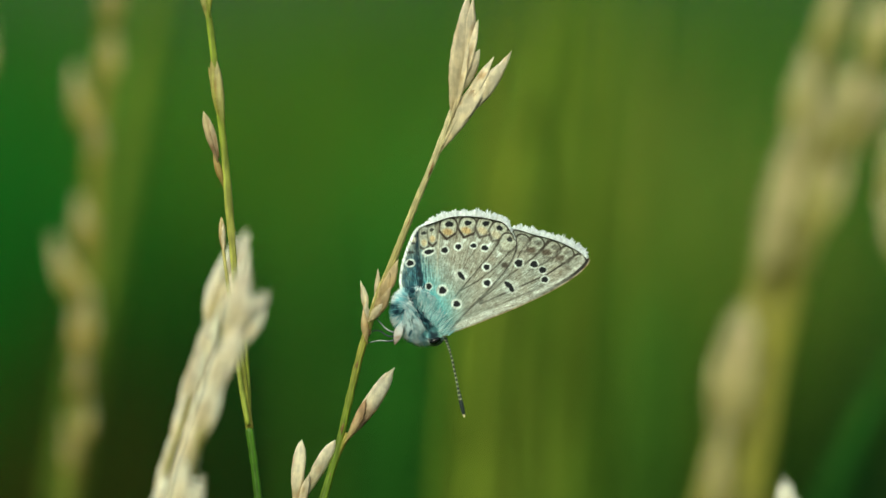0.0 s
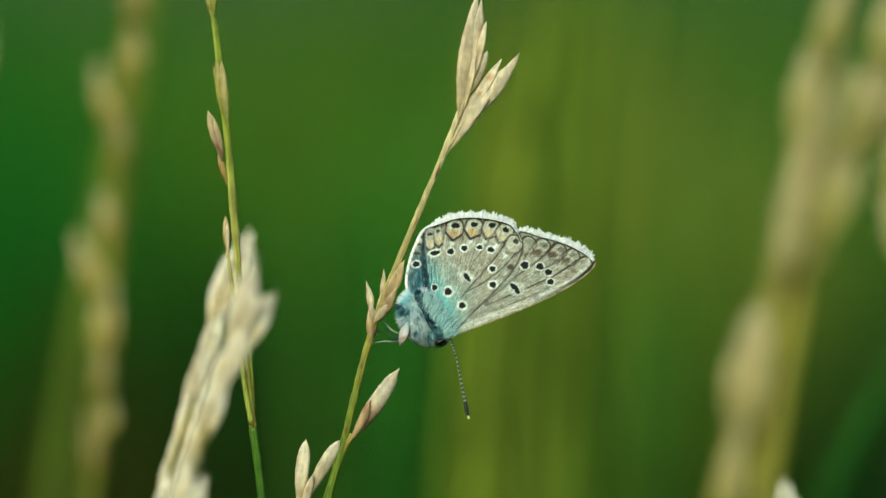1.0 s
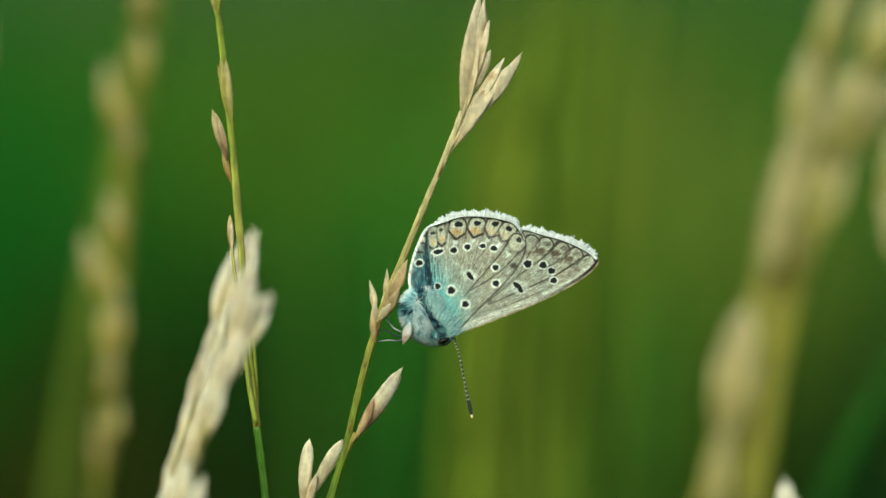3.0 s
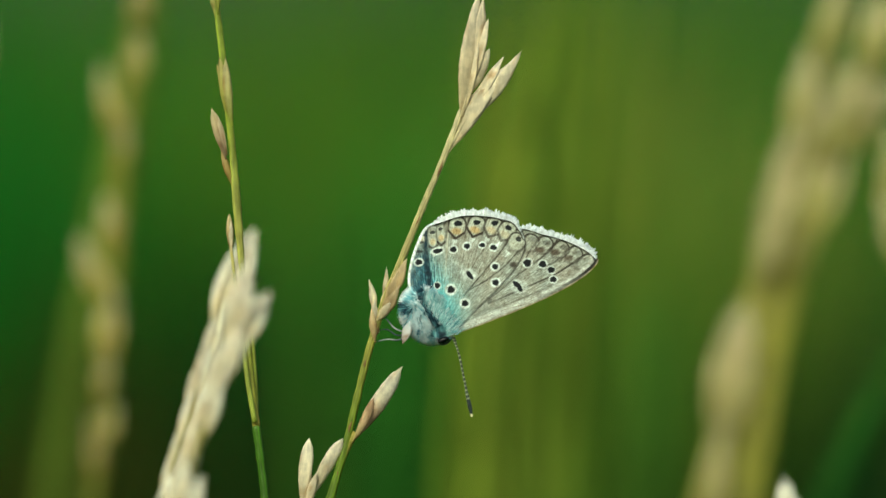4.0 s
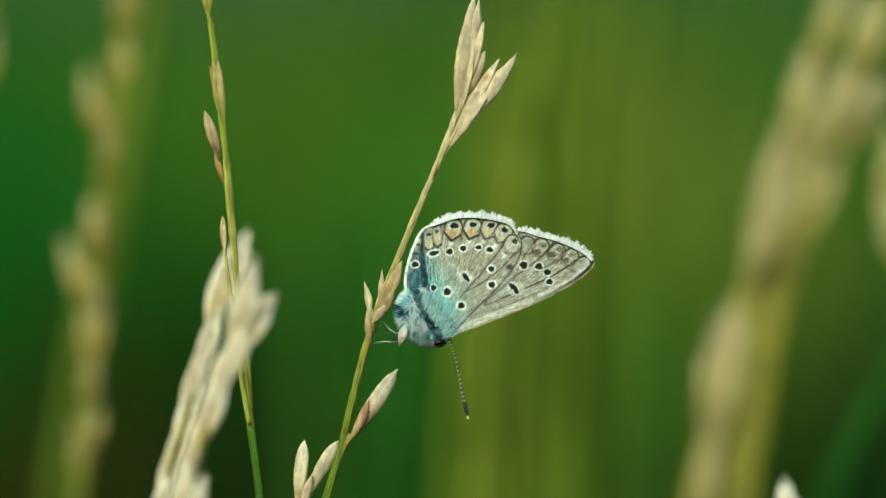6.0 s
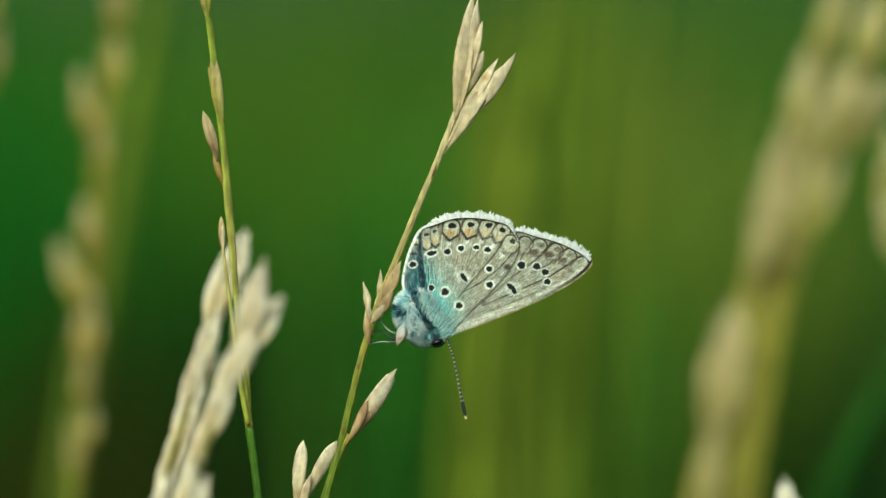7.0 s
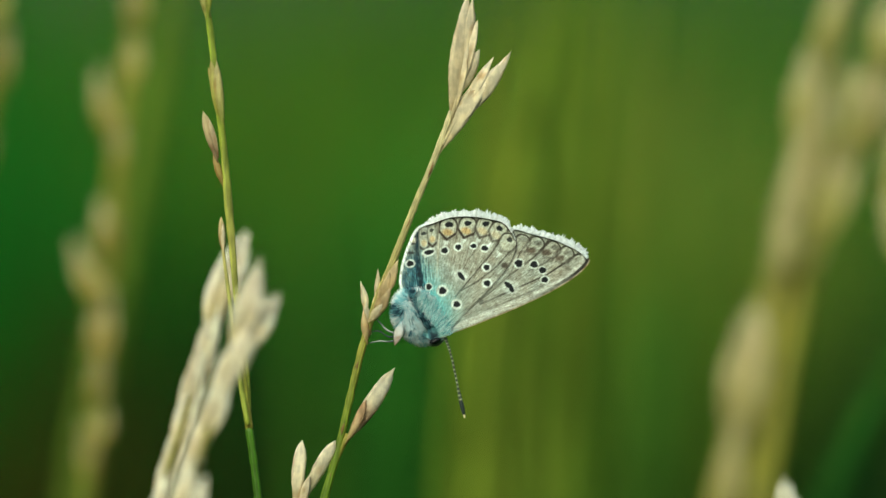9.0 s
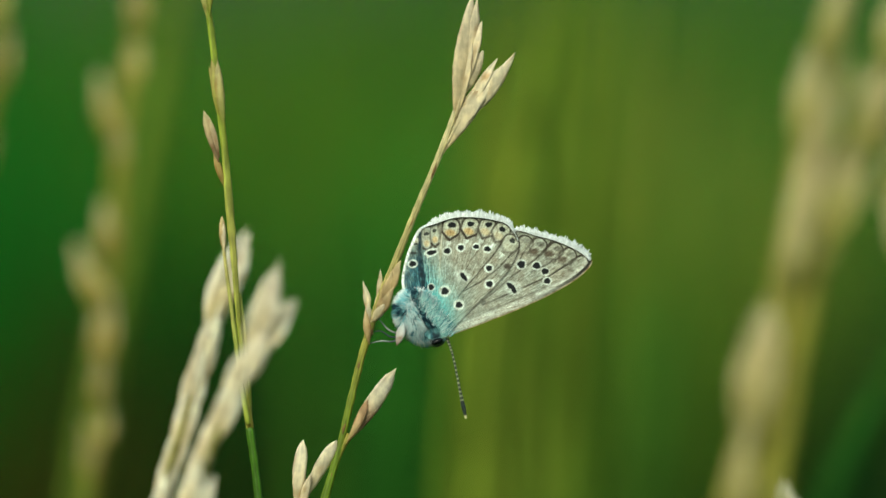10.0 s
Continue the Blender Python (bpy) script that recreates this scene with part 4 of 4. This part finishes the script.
    # longer hairs lying over the wing base
    for _ in range(900):
        a = r.uniform(0, 1)
        x, y = 742 + 46 * a + r.uniform(-8, 8), 535 + 55 * a + r.uniform(-14, 8)
        R.append(spot(x, y, -1.16))
        W.append(RIGHT * (0.15 + 0.6 * a + r.uniform(-0.12, 0.12)) + UP * (0.9 - 0.3 * a) - AWAY * r.uniform(-0.02, 0.1))
        L.append(r.uniform(8, 20) * CELL)
        B.append(r.uniform(0.22, 0.45) * CELL)
        T.append(np.array(r.choice([lin(176, 220, 216), lin(150, 208, 204), lin(226, 240, 236), lin(110, 180, 182), lin(40, 96, 108)])))
    V, F, K = hairs(R, W, L, B, T, r, 0.12)
    part("fur", V, F, K, M_FUR, bug, "teal and white fur")
    # antennae
    for dep, far in ((-0.6, 0), (0.9, 3)):
        way = [spot(786 + far, 597, dep), spot(797, 625, dep), spot(806, 665, dep), spot(814, 705, dep), spot(822, 739, dep)]
        bands = []
        for k in range(64):
            bands.append(lin(38, 48, 44) if k > 48 else lin(54, 64, 46) if k % 3 else lin(164, 172, 136))
        bands[-3:] = [lin(236, 228, 180)] * 3
        V, F, K = tube(way, [0.085e-3, 0.08e-3, 0.08e-3, 0.08e-3, 0.08e-3, 0.09e-3, 0.15e-3, 0.18e-3, 0.08e-3], 126, 8, bands)
        part("antenna", V, F, K, M_SKIN, bug, "black and white banded antenna with a dark club")
    # legs and palp
    white, dusk = lin(160, 168, 162), lin(52, 62, 70)
    for pts, rad, tn in (
        ([(700, 590, -0.4), (684, 583, -0.4), (672, 570, -0.3), (664, 562, -0.2)], [0.14e-3, 0.12e-3, 0.09e-3, 0.08e-3], [dusk, white, dusk, dusk]),
        ([(706, 598, -0.2), (690, 604, -0.1), (672, 603, -0.1), (652, 607, 0)], [0.15e-3, 0.12e-3, 0.10e-3, 0.08e-3], [dusk, lin(70, 80, 86), white, dusk]),
        ([(712, 590, 0.5), (690, 596, 0.5), (668, 585, 0.4), (652, 589, 0.3)], [0.15e-3, 0.12e-3, 0.09e-3, 0.07e-3], [dusk, dusk, dusk, dusk]),
    ):
        V, F, K = tube([spot(*p) for p in pts], [q * 0.6 for q in rad], 18, 8, tn)
        part("leg", V, F, K, M_SKIN, bug)
    V, F, K = husk(spot(710, 568, -0.8), spot(698, 611, -0.9), 19 * CELL, r, [lin(150, 172, 174), lin(186, 184, 178), lin(132, 108, 92)], 0.04, 0.4, 0.45, 1.8)
    part("leg", V, F, K, M_FUR, bug, "pale furry foreleg")
    return bug


bug = butterfly()


# ---- wind ----
def sway(ob, rows, pivot):
    """Key a thing from rows of seconds, degrees of lean, and grid steps right and down, turning about pivot."""
    o = ob.location.copy()
    p = Vector(pivot)
    keys = []
    for t, deg, dx, dy in rows:
        turn = Matrix.Rotation(radians(deg), 4, "Y")
        shift = RIGHT * (dx * CELL) - UP * (dy * CELL)
        m = Matrix.Translation(p + shift) @ turn @ Matrix.Translation(o - p)
        keys.append((t, m))
    walk(ob, keys)


def motions():
    perch_rows = [(0, 0, 0, 0), (0.5, 0.143, 5.4, -1.4), (1, 0.56, 6.4, 1), (1.5, 0.685, 8.4, 2.2), (2, 0.535, 10.7, -1.4), (2.5, 0.529, 12.4, -0.6), (4, 0.359, 12.6, -2.1), (4.5, 0.484, 13.1, -1.5), (5, 0.554, 12.4, -1), (5.5, 0.475, 9.2, 1.4), (7, 0.377, 2, 1.8), (7.5, 0.329, 1.9, 1.6), (8, 0.126, 0.9, 0.6), (8.5, -0.087, 0.8, -0.2), (9, -0.103, 0.7, 0.9), (9.5, 0.123, 1.9, 2.6), (10, 0.336, 2, 0.7)]
    thin_rows = [(0, 0, 0, 0), (0.5, 0.028, 5.9, -2), (1, 0.198, 5.7, -0.2), (1.5, 0.169, 6.9, -0.3), (2, 0.28, 10.2, -3.4), (2.5, 0.237, 13.1, -1.1), (4, 0.261, 11.4, -3.5), (4.5, 0.321, 11.4, -2.3), (5, 0.196, 11.3, -3.8), (5.5, 0.03, 8.4, -2.4), (7, -0.051, -0.1, -1.2), (7.5, -0.051, -0.1, -1.2), (8, -0.051, -0.1, -1.2), (8.5, -0.051, -0.1, -1.2), (9, -0.029, -0.3, -0.1), (9.5, -0.114, 1.8, 0.6), (10, 0.016, 0.6, -0.7)]
    left_rows = [(0, 0, 0, 0), (0.5, 0.439, 25.9, 0.8), (1, 0.171, 38, -5.4), (1.5, 0.101, 31.1, 2.4), (2, 0.389, 44.1, 4.2), (2.5, 0.277, 54.5, -1.4), (4, 0.495, 42.2, 5.1), (4.5, 0.318, 28, 5.8), (5, 0.541, 22.5, 7.9), (5.5, 0.541, 19.4, 7.9), (7, 0.221, 6.1, 9.6), (7.5, 0.491, 2.4, 8.2), (8, 0.207, 15.4, 9.5), (8.5, 0.495, 8.5, 11.2), (9, 0.815, 29.5, 12.5), (9.5, 0.379, 20.4, 8.7), (10, 0.829, 32.4, 17.2)]
    sway(perch, perch_rows, spot(650, 882))
    sway(bug, perch_rows, spot(650, 882))
    sway(thin, thin_rows, spot(650, 882))
    k = (REACH + 0.02) / REACH
    sway(ear_a, [(t, a, x * k, y * k) for t, a, x, y in thin_rows], spot(650, 882, 20))
    k = (REACH - 0.024) / REACH
    bend = [(0, 0), (0.5, -5), (1, 12), (1.5, -9), (2, 16), (2.5, 13), (4, 3), (4.5, 29), (5, 11), (5.5, 8), (7, 27), (7.5, 12), (8, 16), (8.5, 10), (9, 20), (9.5, 31), (10, 50)]
    sway(ear_b, [(t, x * 0.105, x * 0.35 * k, 0) for t, x in bend], spot(330, 882, -24))
    k = (REACH + 0.084) / REACH
    far = [(t, a, x * k, y * k) for t, a, x, y in left_rows]
    sway(ear_left, far, spot(650, 882, 84))
    drift = [(0, 0), (0.5, -3), (1, -13), (1.5, -11), (2, -10), (2.5, 0), (4, -14), (4.5, -5), (5, -10), (5.5, -8), (7, -1), (7.5, 6), (8, 15), (8.5, 21), (9, 25), (9.5, 22), (10, 32)]
    sway(leaning, [(t, 0, x * (REACH + LEAN * 1e-3) / REACH, 0) for t, x in drift], spot(208, 300, LEAN))
    sway(ear_edge, [(0, 0, 0, 0), (2.5, 0, -8, 0), (4, 0, -8, 0), (5.5, 0, 4, 0), (7, 0, 22, 0), (7.5, 0, 26, 0), (8.5, 0, 34, 2), (9, 0, 44, 4), (9.5, 0, 40, 4), (10, 0, 46, 6)], spot(0, 882, 85))
    k = (REACH - 0.054) / REACH
    swell = [(0, 0), (0.5, 22), (1, 26), (1.5, 21), (2, 2), (2.5, 5), (4, -3), (4.5, -4), (5, -4), (5.5, -21), (7, -16), (7.5, -15), (8, 20), (8.5, 4), (9, 21), (9.5, 5), (10, 42)]
    sway(ear_bulb, [(t, 0, x * k, 0) for t, x in swell], spot(1290, 700, NEAR))
    sway(ear_right, [(t, 0, x * 0.8 * k, 0) for t, x in swell], spot(1340, 700, NEAR))
    sway(ear_fork, [(t, -x * 0.03, x * 0.3 * k, 0) for t, x in swell], spot(1400, 500, NEAR))
    sway(ear_rim, [(t, 0, x * 0.2 * k, 0) for t, x in swell], spot(1570, 500, NEAR))


motions()
